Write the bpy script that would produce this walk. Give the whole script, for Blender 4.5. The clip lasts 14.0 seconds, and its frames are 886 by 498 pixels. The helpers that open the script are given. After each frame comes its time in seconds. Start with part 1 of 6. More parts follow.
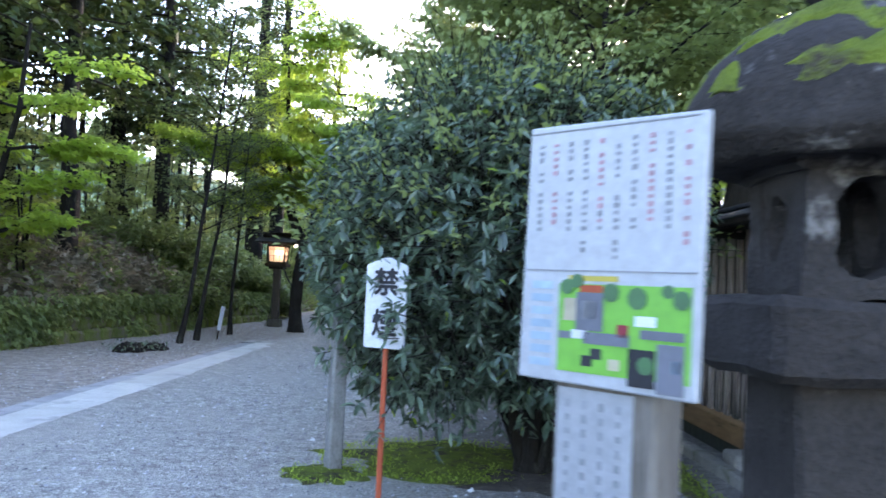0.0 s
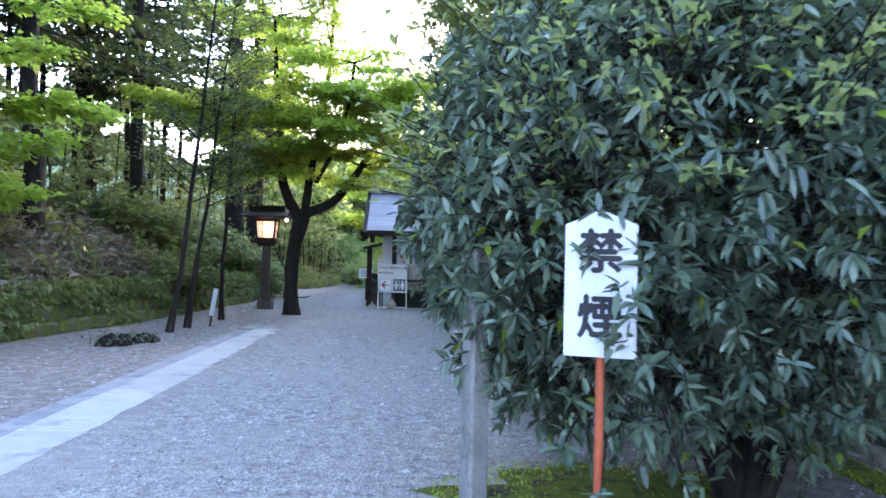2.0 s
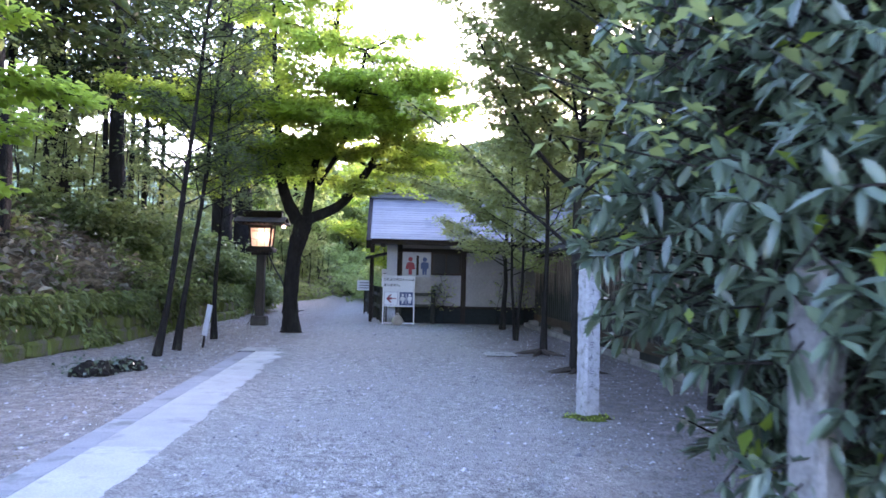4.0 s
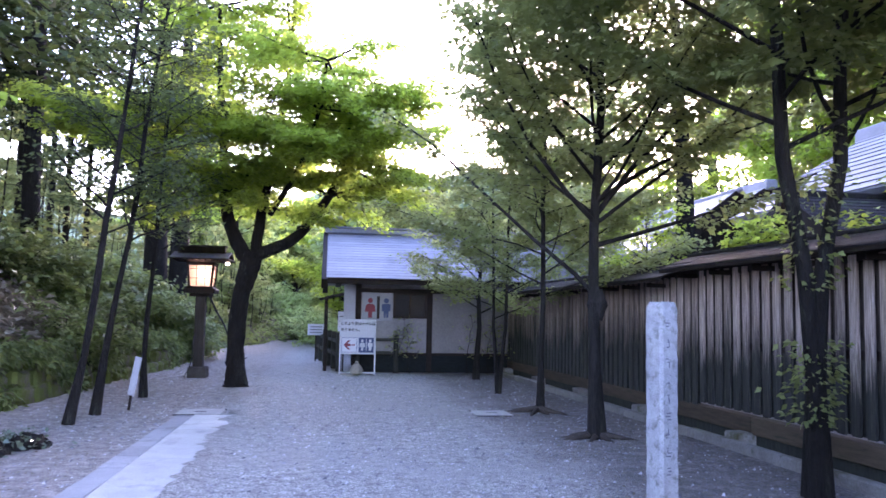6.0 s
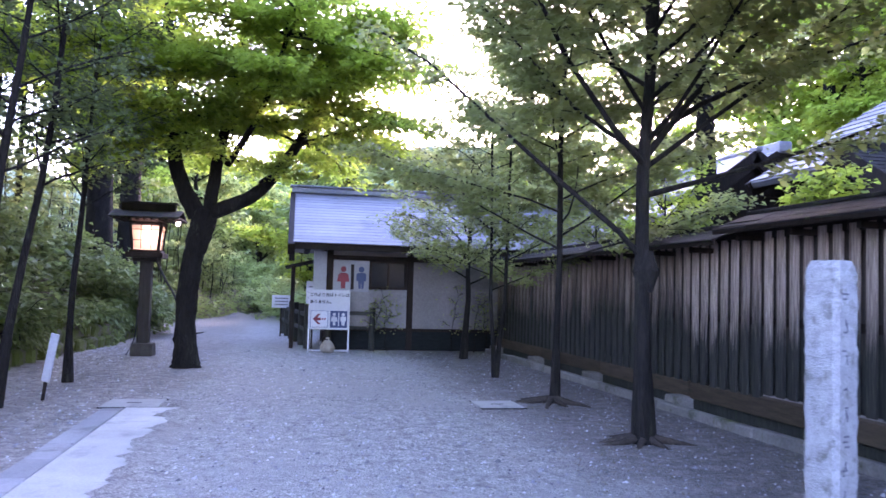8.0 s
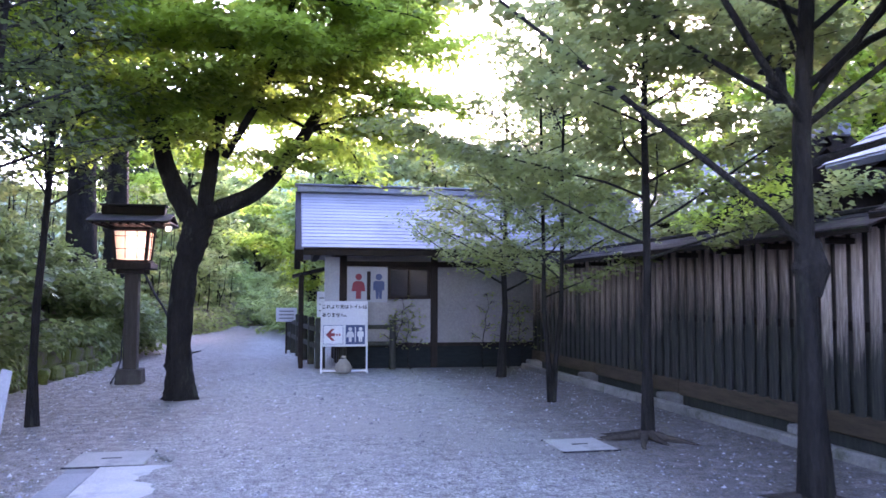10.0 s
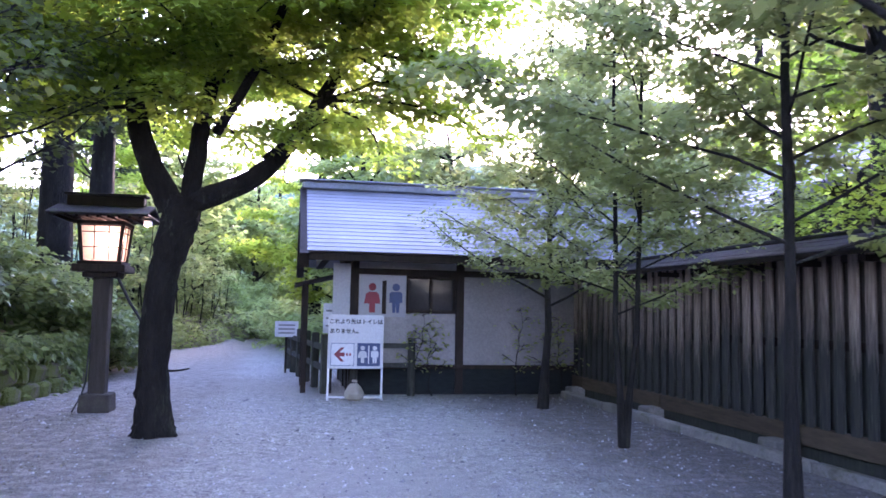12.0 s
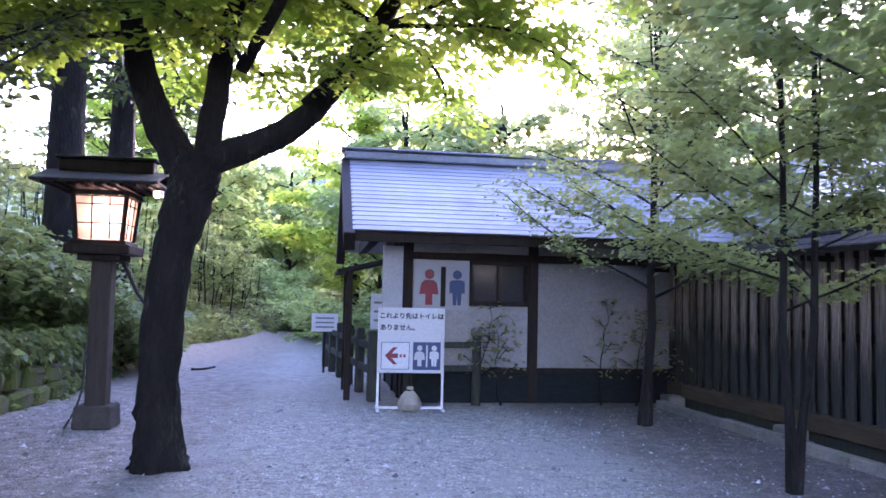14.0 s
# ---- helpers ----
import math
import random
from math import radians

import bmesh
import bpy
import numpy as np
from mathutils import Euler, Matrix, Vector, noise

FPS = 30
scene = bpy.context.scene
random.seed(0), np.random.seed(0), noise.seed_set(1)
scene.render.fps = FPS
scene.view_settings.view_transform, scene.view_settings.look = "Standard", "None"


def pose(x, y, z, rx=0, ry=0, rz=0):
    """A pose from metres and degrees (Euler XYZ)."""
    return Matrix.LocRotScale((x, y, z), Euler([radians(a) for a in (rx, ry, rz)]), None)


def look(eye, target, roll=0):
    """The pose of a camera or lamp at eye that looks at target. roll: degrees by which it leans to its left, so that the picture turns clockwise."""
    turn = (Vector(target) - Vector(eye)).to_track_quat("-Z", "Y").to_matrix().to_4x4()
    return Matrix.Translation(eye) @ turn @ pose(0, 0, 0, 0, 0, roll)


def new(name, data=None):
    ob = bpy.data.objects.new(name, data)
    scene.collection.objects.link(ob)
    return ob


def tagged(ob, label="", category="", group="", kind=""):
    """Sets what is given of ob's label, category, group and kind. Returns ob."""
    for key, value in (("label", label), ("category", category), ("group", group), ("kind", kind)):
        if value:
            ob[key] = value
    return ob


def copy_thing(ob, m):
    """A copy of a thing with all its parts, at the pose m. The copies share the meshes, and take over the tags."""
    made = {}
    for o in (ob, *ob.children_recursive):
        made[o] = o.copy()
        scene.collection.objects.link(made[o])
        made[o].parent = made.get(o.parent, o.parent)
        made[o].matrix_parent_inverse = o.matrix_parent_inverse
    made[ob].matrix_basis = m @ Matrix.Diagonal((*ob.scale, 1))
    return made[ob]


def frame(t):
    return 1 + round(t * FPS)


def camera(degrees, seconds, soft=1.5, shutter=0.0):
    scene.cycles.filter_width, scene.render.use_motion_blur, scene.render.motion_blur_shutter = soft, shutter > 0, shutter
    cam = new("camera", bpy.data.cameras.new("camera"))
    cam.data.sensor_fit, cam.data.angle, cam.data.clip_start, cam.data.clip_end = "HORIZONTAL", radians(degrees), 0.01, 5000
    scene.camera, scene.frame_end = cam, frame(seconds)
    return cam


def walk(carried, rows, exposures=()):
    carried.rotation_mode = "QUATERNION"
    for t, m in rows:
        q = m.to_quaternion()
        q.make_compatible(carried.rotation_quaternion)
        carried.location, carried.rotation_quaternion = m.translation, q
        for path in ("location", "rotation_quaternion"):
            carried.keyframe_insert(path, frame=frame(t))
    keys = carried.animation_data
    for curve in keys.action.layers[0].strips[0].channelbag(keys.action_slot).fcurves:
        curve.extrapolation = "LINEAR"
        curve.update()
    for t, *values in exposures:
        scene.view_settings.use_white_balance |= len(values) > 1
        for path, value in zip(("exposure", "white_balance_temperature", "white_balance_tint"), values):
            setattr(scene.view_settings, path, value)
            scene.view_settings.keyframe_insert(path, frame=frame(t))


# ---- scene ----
cam = camera(58.5, 14.0, 1.6, 0.4)
PATH = [
    (0, (0.509, -0.32, 1.453), (0.494, 1.678, 1.549), 2.7),
    (0.5, (0.174, 0.158, 1.437), (0.119, 2.156, 1.501), 2.3),
    (1, (-0.155, 0.632, 1.431), (-0.159, 2.632, 1.466), 1.7),
    (1.5, (-0.389, 1.132, 1.412), (-0.348, 3.131, 1.44), 1.2),
    (2, (-0.646, 1.647, 1.408), (-0.569, 3.645, 1.442), 1.3),
    (2.5, (-0.908, 2.173, 1.412), (-0.784, 4.169, 1.435), 1.0),
    (3, (-1.106, 2.654, 1.416), (-0.988, 4.651, 1.436), 1.1),
    (3.2, (-1.183, 2.858, 1.414), (-1.064, 4.855, 1.441), 1.1),
    (5.3, (-1.844, 5.125, 1.43), (-1.666, 7.111, 1.573), 2.1),
    (5.5, (-1.885, 5.352, 1.43), (-1.68, 7.335, 1.59), 1.7),
    (6, (-1.924, 5.926, 1.445), (-1.644, 7.9, 1.613), 1.1),
    (6.5, (-1.909, 6.502, 1.434), (-1.599, 8.471, 1.6), 1.1),
    (7, (-1.882, 7.077, 1.417), (-1.51, 9.037, 1.554), 1.4),
    (7.5, (-1.898, 7.658, 1.4), (-1.54, 9.623, 1.503), 1.7),
    (8, (-1.968, 8.225, 1.39), (-1.602, 10.189, 1.493), 1.6),
    (8.2, (-1.995, 8.449, 1.391), (-1.625, 10.412, 1.485), 1.6),
    (10.3, (-2.227, 10.737, 1.425), (-1.851, 12.698, 1.545), 0.1),
    (10.5, (-2.238, 10.957, 1.426), (-1.844, 12.915, 1.534), 0.7),
    (11, (-2.241, 11.523, 1.422), (-1.842, 13.48, 1.529), 1.0),
    (11.5, (-2.265, 12.129, 1.416), (-1.877, 14.086, 1.544), 1.0),
    (12, (-2.281, 12.688, 1.416), (-1.902, 14.646, 1.571), 1.1),
    (12.5, (-2.302, 13.246, 1.418), (-1.973, 15.212, 1.59), 1.0),
    (13, (-2.338, 13.826, 1.418), (-2.028, 15.795, 1.581), 1.0),
    (13.5, (-2.385, 14.404, 1.423), (-2.096, 16.378, 1.555), 1.2),
    (14, (-2.413, 14.967, 1.436), (-2.109, 16.94, 1.564), 1.3),
]
EXPOSURES = [(0.0, 3.84, 6500, 25), (0.5, 3.86, 6440, 27), (1.0, 4.16, 6380, 27), (2.0, 4.2, 6300, 29), (6.0, 4.33, 6080, 49), (10.0, 4.52, 5960, 52), (14.0, 4.55, 5860, 53)]
walk(cam, [(t, look(eye, target, roll)) for t, eye, target, roll in PATH], EXPOSURES)

# ---- world, sun ----
SUN_AZ, SUN_EL = 20.0, 13.0
world = bpy.data.worlds.new("world")
scene.world = world
world.use_nodes = True
wn = world.node_tree
wn.nodes.clear()
sky = wn.nodes.new("ShaderNodeTexSky")
sky.sky_type, sky.sun_disc = "NISHITA", False
sky.sun_elevation, sky.sun_rotation = radians(SUN_EL), radians(SUN_AZ)
sky.air_density, sky.dust_density, sky.ozone_density = 1.0, 0.8, 1.6
bg = wn.nodes.new("ShaderNodeBackground")
bg.inputs["Strength"].default_value = 0.15
wo = wn.nodes.new("ShaderNodeOutputWorld")
wn.links.new(sky.outputs[0], bg.inputs[0])
wn.links.new(bg.outputs[0], wo.inputs[0])
sun_data = bpy.data.lights.new("sun", "SUN")
sun_data.energy, sun_data.angle, sun_data.color = 0.7, radians(10), (1.0, 0.86, 0.7)
sun = new("sun", sun_data)
sa, se = radians(SUN_AZ), radians(SUN_EL)
sun.matrix_world = look((math.sin(sa) * math.cos(se) * 60, math.cos(sa) * math.cos(se) * 60, math.sin(se) * 60), (0, 0, 0))


# ---- materials ----
def nodes_of(name):
    m = bpy.data.materials.new(name)
    m.use_nodes = True
    nt = m.node_tree
    return m, nt, nt.nodes["Principled BSDF"], nt.nodes["Material Output"]


def noise_tex(nt, vec, scale, detail=4, rough=0.6):
    n = nt.nodes.new("ShaderNodeTexNoise")
    n.inputs["Scale"].default_value, n.inputs["Detail"].default_value, n.inputs["Roughness"].default_value = scale, detail, rough
    nt.links.new(vec, n.inputs["Vector"])
    return n.outputs["Fac"]


def ramp(nt, fac, stops):
    r = nt.nodes.new("ShaderNodeValToRGB")
    e = r.color_ramp.elements
    while len(e) < len(stops):
        e.new(0.5)
    for k, (p, c) in enumerate(stops):
        e[k].position, e[k].color = p, (*c, 1) if len(c) == 3 else c
    nt.links.new(fac, r.inputs[0])
    return r.outputs[0]


def mix(nt, fac, a, b, mode="MIX"):
    m = nt.nodes.new("ShaderNodeMix")
    m.data_type, m.blend_type = "RGBA", mode
    for sock, v in ((m.inputs[0], fac), (m.inputs[6], a), (m.inputs[7], b)):
        if isinstance(v, (int, float)):
            sock.default_value = v
        elif isinstance(v, tuple):
            sock.default_value = (*v, 1)
        else:
            nt.links.new(v, sock)
    return m.outputs[2]


def coords(nt, stretch=(1, 1, 1), where="Object"):
    t = nt.nodes.new("ShaderNodeTexCoord")
    mp = nt.nodes.new("ShaderNodeMapping")
    mp.inputs["Scale"].default_value = stretch
    nt.links.new(t.outputs[where], mp.inputs[0])
    return mp.outputs[0]


def bumped(nt, bsdf, height, strength=0.4, dist=0.02):
    b = nt.nodes.new("ShaderNodeBump")
    b.inputs["Strength"].default_value, b.inputs["Distance"].default_value = strength, dist
    nt.links.new(height, b.inputs["Height"])
    nt.links.new(b.outputs[0], bsdf.inputs["Normal"])


def mat(name, c1, c2, rough=0.8, big=3, small=40, stretch=(1, 1, 1), bump=0.3, dist=0.01, stain=None, stain_at=0.62, spread=0.25, metal=0.0):
    """Two scales of colour variation, an optional stain colour and a fine relief."""
    m, nt, bsdf, out = nodes_of(name)
    v = coords(nt, stretch)
    n1, n2 = noise_tex(nt, v, big), noise_tex(nt, v, small, 3)
    col = ramp(nt, n1, [(0.5 - spread, c1), (0.5 + spread, c2)])
    col = mix(nt, 0.35, col, ramp(nt, n2, [(0.3, tuple(x * 0.55 for x in c1)), (0.7, c2)]))
    if stain:
        col = mix(nt, ramp(nt, noise_tex(nt, v, big * 0.7, 6, 0.7), [(stain_at - 0.06, (0, 0, 0)), (stain_at + 0.06, (1, 1, 1))]), col, stain)
    info = nt.nodes.new("ShaderNodeObjectInfo")
    col = mix(nt, 1.0, col, ramp(nt, info.outputs["Random"], [(0, (0.8, 0.8, 0.8)), (1, (1.1, 1.1, 1.1))]), "MULTIPLY")
    nt.links.new(col, bsdf.inputs["Base Color"])
    nt.links.new(ramp(nt, n2, [(0.2, (rough - 0.1,) * 3), (0.8, (min(rough + 0.1, 1),) * 3)]), bsdf.inputs["Roughness"])
    bsdf.inputs["Metallic"].default_value = metal
    bsdf.inputs["Specular IOR Level"].default_value = 0.5 if rough < 0.65 else 0.15
    bumped(nt, bsdf, n2, bump, dist)
    return m


def leaf_mat(name, dark, mid, light, glow, share=0.35, rough=0.45, gloss=0.35):
    """Leaf: each one its own tone; part of the light comes through the blade."""
    m, nt, bsdf, out = nodes_of(name)
    geo = nt.nodes.new("ShaderNodeNewGeometry")
    col = ramp(nt, geo.outputs["Random Per Island"], [(0, dark), (0.55, mid), (1, light)])
    big = noise_tex(nt, coords(nt), 0.7, 2)
    col = mix(nt, ramp(nt, big, [(0.35, (0, 0, 0)), (0.65, (0.5, 0.5, 0.5))]), col, light)
    nt.links.new(col, bsdf.inputs["Base Color"])
    bsdf.inputs["Roughness"].default_value = rough
    bsdf.inputs["Specular IOR Level"].default_value = gloss
    tr = nt.nodes.new("ShaderNodeBsdfTranslucent")
    nt.links.new(mix(nt, 0.6, col, glow), tr.inputs[0])
    ms = nt.nodes.new("ShaderNodeMixShader")
    ms.inputs[0].default_value = share
    nt.links.new(bsdf.outputs[0], ms.inputs[1])
    nt.links.new(tr.outputs[0], ms.inputs[2])
    nt.links.new(ms.outputs[0], out.inputs[0])
    return m


def gravel_mat():
    m, nt, bsdf, out = nodes_of("gravel")
    v = coords(nt)
    vor = nt.nodes.new("ShaderNodeTexVoronoi")
    vor.inputs["Scale"].default_value = 64
    nt.links.new(v, vor.inputs["Vector"])
    stone = ramp(nt, vor.outputs["Color"], [(0.1, (0.12, 0.117, 0.107)), (0.5, (0.345, 0.338, 0.305)), (0.9, (0.66, 0.645, 0.59))])
    broad = noise_tex(nt, v, 0.35, 5, 0.65)
    fine = noise_tex(nt, v, 6, 5, 0.7)
    col = mix(nt, ramp(nt, fine, [(0.35, (0, 0, 0)), (0.66, (0.75, 0.75, 0.75))]), stone, (0.215, 0.207, 0.188))
    dips = noise_tex(nt, v, 7.5, 6, 0.78)
    # hollows dark, high spots pale: shading of the dips put into the colour
    col = mix(nt, ramp(nt, dips, [(0.50, (0, 0, 0)), (0.64, (0.75, 0.75, 0.75))]), col, (0.10, 0.092, 0.09))
    col = mix(nt, ramp(nt, dips, [(0.34, (0.6, 0.6, 0.6)), (0.43, (0, 0, 0))]), col, (0.52, 0.505, 0.46))
    col = mix(nt, ramp(nt, broad, [(0.45, (0, 0, 0)), (0.62, (0.7, 0.7, 0.7))]), col, (0.31, 0.298, 0.272))
    # bare earth beside the strip and under the trees by the fence
    sep = nt.nodes.new("ShaderNodeSeparateXYZ")
    nt.links.new(v, sep.inputs[0])
    wob = nt.nodes.new("ShaderNodeMath")
    wob.operation = "MULTIPLY_ADD"
    wob.inputs[1].default_value = 2.2
    nt.links.new(noise_tex(nt, v, 0.9, 5, 0.7), wob.inputs[0])
    nt.links.new(sep.outputs["X"], wob.inputs[2])
    mr = nt.nodes.new("ShaderNodeMapRange")
    mr.inputs["From Min"].default_value, mr.inputs["From Max"].default_value = -10, 10
    nt.links.new(wob.outputs[0], mr.inputs["Value"])
    one, nil = (1, 1, 1), (0, 0, 0)
    dry = ramp(nt, mr.outputs[0], [(0.372, one), (0.405, nil)])
    earth = ramp(nt, mr.outputs[0], [(0.555, nil), (0.605, one)])
    # earth by the fence: darker tone holds the trees' shade in its colour
    dirt = ramp(nt, fine, [(0.32, (0.035, 0.029, 0.026)), (0.5, (0.09, 0.076, 0.069)), (0.68, (0.21, 0.183, 0.168))])
    dirt = mix(nt, 0.22, dirt, stone)
    col = mix(nt, earth, col, dirt)
    dust = ramp(nt, fine, [(0.32, (0.07, 0.06, 0.052)), (0.5, (0.175, 0.152, 0.135)), (0.68, (0.36, 0.32, 0.29))])
    col = mix(nt, dry, col, mix(nt, 0.25, dust, stone))
    nt.links.new(col, bsdf.inputs["Base Color"])
    bsdf.inputs["Roughness"].default_value = 0.9
    both = nt.nodes.new("ShaderNodeMath")
    both.operation = "MULTIPLY_ADD"
    both.inputs[1].default_value = -2.2
    nt.links.new(dips, both.inputs[0])
    nt.links.new(vor.outputs["Distance"], both.inputs[2])
    bumped(nt, bsdf, both.outputs[0], 0.9, 0.025)
    return m


def picket_mat(name, tone, damp=(0.58, 0.86)):
    """Weathered cedar board: silver above, black with damp below, with a ragged edge."""
    m, nt, bsdf, out = nodes_of(name)
    v = coords(nt, (14, 14, 0.7))
    info = nt.nodes.new("ShaderNodeObjectInfo")
    off = nt.nodes.new("ShaderNodeVectorMath")
    off.operation = "ADD"
    nt.links.new(v, off.inputs[0])
    nt.links.new(info.outputs["Random"], off.inputs[1])
    grain = noise_tex(nt, off.outputs[0], 4, 6, 0.7)
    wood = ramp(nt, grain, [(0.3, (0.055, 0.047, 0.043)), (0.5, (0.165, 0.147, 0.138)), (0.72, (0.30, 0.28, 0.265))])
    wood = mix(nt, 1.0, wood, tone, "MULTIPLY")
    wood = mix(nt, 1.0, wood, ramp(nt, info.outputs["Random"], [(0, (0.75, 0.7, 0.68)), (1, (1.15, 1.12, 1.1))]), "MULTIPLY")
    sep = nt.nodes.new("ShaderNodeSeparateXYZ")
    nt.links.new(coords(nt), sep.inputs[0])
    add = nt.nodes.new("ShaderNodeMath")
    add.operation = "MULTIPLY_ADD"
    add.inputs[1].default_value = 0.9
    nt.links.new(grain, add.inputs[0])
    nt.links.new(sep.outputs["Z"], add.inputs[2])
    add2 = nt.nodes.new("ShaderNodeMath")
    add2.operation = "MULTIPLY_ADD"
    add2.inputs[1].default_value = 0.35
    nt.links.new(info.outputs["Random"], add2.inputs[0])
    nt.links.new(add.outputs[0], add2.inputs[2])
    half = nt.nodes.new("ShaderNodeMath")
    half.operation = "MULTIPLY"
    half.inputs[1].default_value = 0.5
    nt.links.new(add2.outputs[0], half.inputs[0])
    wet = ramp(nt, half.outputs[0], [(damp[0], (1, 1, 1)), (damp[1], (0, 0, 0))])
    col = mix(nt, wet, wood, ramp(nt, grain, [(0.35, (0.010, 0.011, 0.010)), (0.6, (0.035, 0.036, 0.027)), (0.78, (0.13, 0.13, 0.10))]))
    nt.links.new(col, bsdf.inputs["Base Color"])
    bsdf.inputs["Roughness"].default_value = 0.85
    bumped(nt, bsdf, grain, 0.4, 0.006)
    return m


def emit_mat(name, col, strength):
    m, nt, bsdf, out = nodes_of(name)
    bsdf.inputs["Base Color"].default_value = (*col, 1)
    bsdf.inputs["Emission Color"].default_value = (*col, 1)
    bsdf.inputs["Emission Strength"].default_value = strength
    return m


def paper_mat():
    """Lantern paper: lets the lamp's light through."""
    m, nt, bsdf, out = nodes_of("lantern_paper")
    v = coords(nt)
    col = ramp(nt, noise_tex(nt, v, 30, 4), [(0.3, (0.72, 0.62, 0.52)), (0.7, (0.85, 0.76, 0.66))])
    nt.links.new(col, bsdf.inputs["Base Color"])
    tr = nt.nodes.new("ShaderNodeBsdfTranslucent")
    nt.links.new(col, tr.inputs[0])
    ms = nt.nodes.new("ShaderNodeMixShader")
    ms.inputs[0].default_value = 0.6
    nt.links.new(bsdf.outputs[0], ms.inputs[1])
    nt.links.new(tr.outputs[0], ms.inputs[2])
    nt.links.new(ms.outputs[0], out.inputs[0])
    return m


GRAVEL = gravel_mat()
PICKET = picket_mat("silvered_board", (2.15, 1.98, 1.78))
# far stretch of the same fence: its shade put into a darker tone, damp higher
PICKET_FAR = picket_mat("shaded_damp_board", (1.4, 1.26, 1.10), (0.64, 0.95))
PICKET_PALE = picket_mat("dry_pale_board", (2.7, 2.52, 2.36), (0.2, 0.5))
# back layer: dark tone puts the shade of the gaps into the wood colour
PICKET_BACK = picket_mat("gap_shade_board", (0.34, 0.30, 0.26))
PAVE = mat("pale_concrete", (0.32, 0.315, 0.29), (0.47, 0.46, 0.425), 0.85, 2.5, 60, bump=0.3, stain=(0.25, 0.25, 0.24), stain_at=0.6)
PAVE2 = mat("grey_concrete", (0.21, 0.215, 0.22), (0.34, 0.34, 0.34), 0.85, 2, 60, bump=0.25, stain=(0.15, 0.155, 0.14))
KERB = mat("worn_kerb", (0.13, 0.124, 0.11), (0.31, 0.295, 0.265), 0.9, 3, 45, bump=0.5, stain=(0.085, 0.09, 0.055), stain_at=0.6)
STONE = mat("granite", (0.24, 0.24, 0.245), (0.44, 0.44, 0.435), 0.85, 16, 110, bump=0.9, dist=0.012, stain=(0.17, 0.175, 0.155), stain_at=0.58)
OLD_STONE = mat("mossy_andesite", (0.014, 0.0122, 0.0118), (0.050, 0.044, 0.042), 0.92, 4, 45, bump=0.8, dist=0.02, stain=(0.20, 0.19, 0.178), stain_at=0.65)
BANK_STONE = mat("bank_stone", (0.085, 0.08, 0.055), (0.20, 0.185, 0.125), 0.95, 3, 30, bump=0.9, dist=0.04, stain=(0.10, 0.125, 0.03), stain_at=0.47)
MOSS = mat("moss", (0.07, 0.10, 0.015), (0.19, 0.24, 0.035), 1.0, 7, 110, bump=1.0, dist=0.03, stain=(0.06, 0.05, 0.035), stain_at=0.57)
BANK = mat("bank_soil", (0.045, 0.04, 0.028), (0.11, 0.095, 0.06), 1.0, 1.5, 25, bump=0.8, dist=0.05, stain=(0.06, 0.085, 0.025), stain_at=0.5)
BARK = mat("dark_bark", (0.005, 0.0045, 0.004), (0.026, 0.022, 0.018), 0.95, 8, 40, (1, 1, 0.25), 1.0, 0.05, stain=(0.055, 0.06, 0.042), stain_at=0.64)
BARK2 = mat("grey_bark", (0.006, 0.0055, 0.005), (0.036, 0.032, 0.028), 0.95, 9, 40, (1, 1, 0.22), 1.0, 0.04, stain=(0.045, 0.05, 0.034), stain_at=0.64)
DARKWOOD = mat("dark_stained_wood", (0.010, 0.0072, 0.006), (0.034, 0.024, 0.019), 0.7, 4, 40, (6, 6, 0.6), 0.3, 0.005)
RAILWOOD = mat("mossy_dark_timber", (0.022, 0.025, 0.02), (0.066, 0.068, 0.056), 0.9, 5, 30, (4, 4, 0.8), 0.4, 0.006, stain=(0.04, 0.052, 0.032))
GREYWOOD = mat("weathered_wood", (0.085, 0.074, 0.066), (0.19, 0.17, 0.15), 0.85, 4, 30, (8, 8, 0.8), 0.4, 0.006, stain=(0.045, 0.042, 0.034))
ORANGEWOOD = mat("newer_orange_beam", (0.17, 0.095, 0.045), (0.30, 0.18, 0.09), 0.8, 4, 30, (6, 0.6, 6), 0.4, 0.006, stain=(0.10, 0.07, 0.035))
BROWNWOOD = mat("brown_beam", (0.05, 0.037, 0.025), (0.11, 0.083, 0.055), 0.85, 4, 30, (6, 0.6, 6), 0.4, 0.006, stain=(0.04, 0.042, 0.024))
PLASTER = mat("white_plaster", (0.21, 0.20, 0.195), (0.30, 0.288, 0.28), 0.9, 1.5, 30, bump=0.1, stain=(0.20, 0.197, 0.19), stain_at=0.58)
WHITE = mat("white_board", (0.40, 0.415, 0.45), (0.48, 0.495, 0.53), 0.5, 2, 50, bump=0.05, stain=(0.42, 0.43, 0.45), stain_at=0.7)
SHEET = mat("laminated_sheet", (0.235, 0.245, 0.268), (0.285, 0.296, 0.32), 0.4, 2, 40, bump=0.05, stain=(0.215, 0.223, 0.24), stain_at=0.7)
PAPER = mat("paper", (0.44, 0.46, 0.50), (0.53, 0.55, 0.59), 0.6, 3, 30, bump=0.05)
COPPER = mat("grey_metal_roof", (0.17, 0.168, 0.182), (0.27, 0.266, 0.282), 0.5, 1.2, 25, bump=0.1, stain=(0.15, 0.152, 0.17), stain_at=0.62, metal=0.1)
SHINGLE = mat("bark_shingle", (0.014, 0.013, 0.0135), (0.045, 0.042, 0.041), 0.9, 3, 30, (3, 3, 3), 0.5, 0.01, stain=(0.045, 0.06, 0.03), stain_at=0.6)
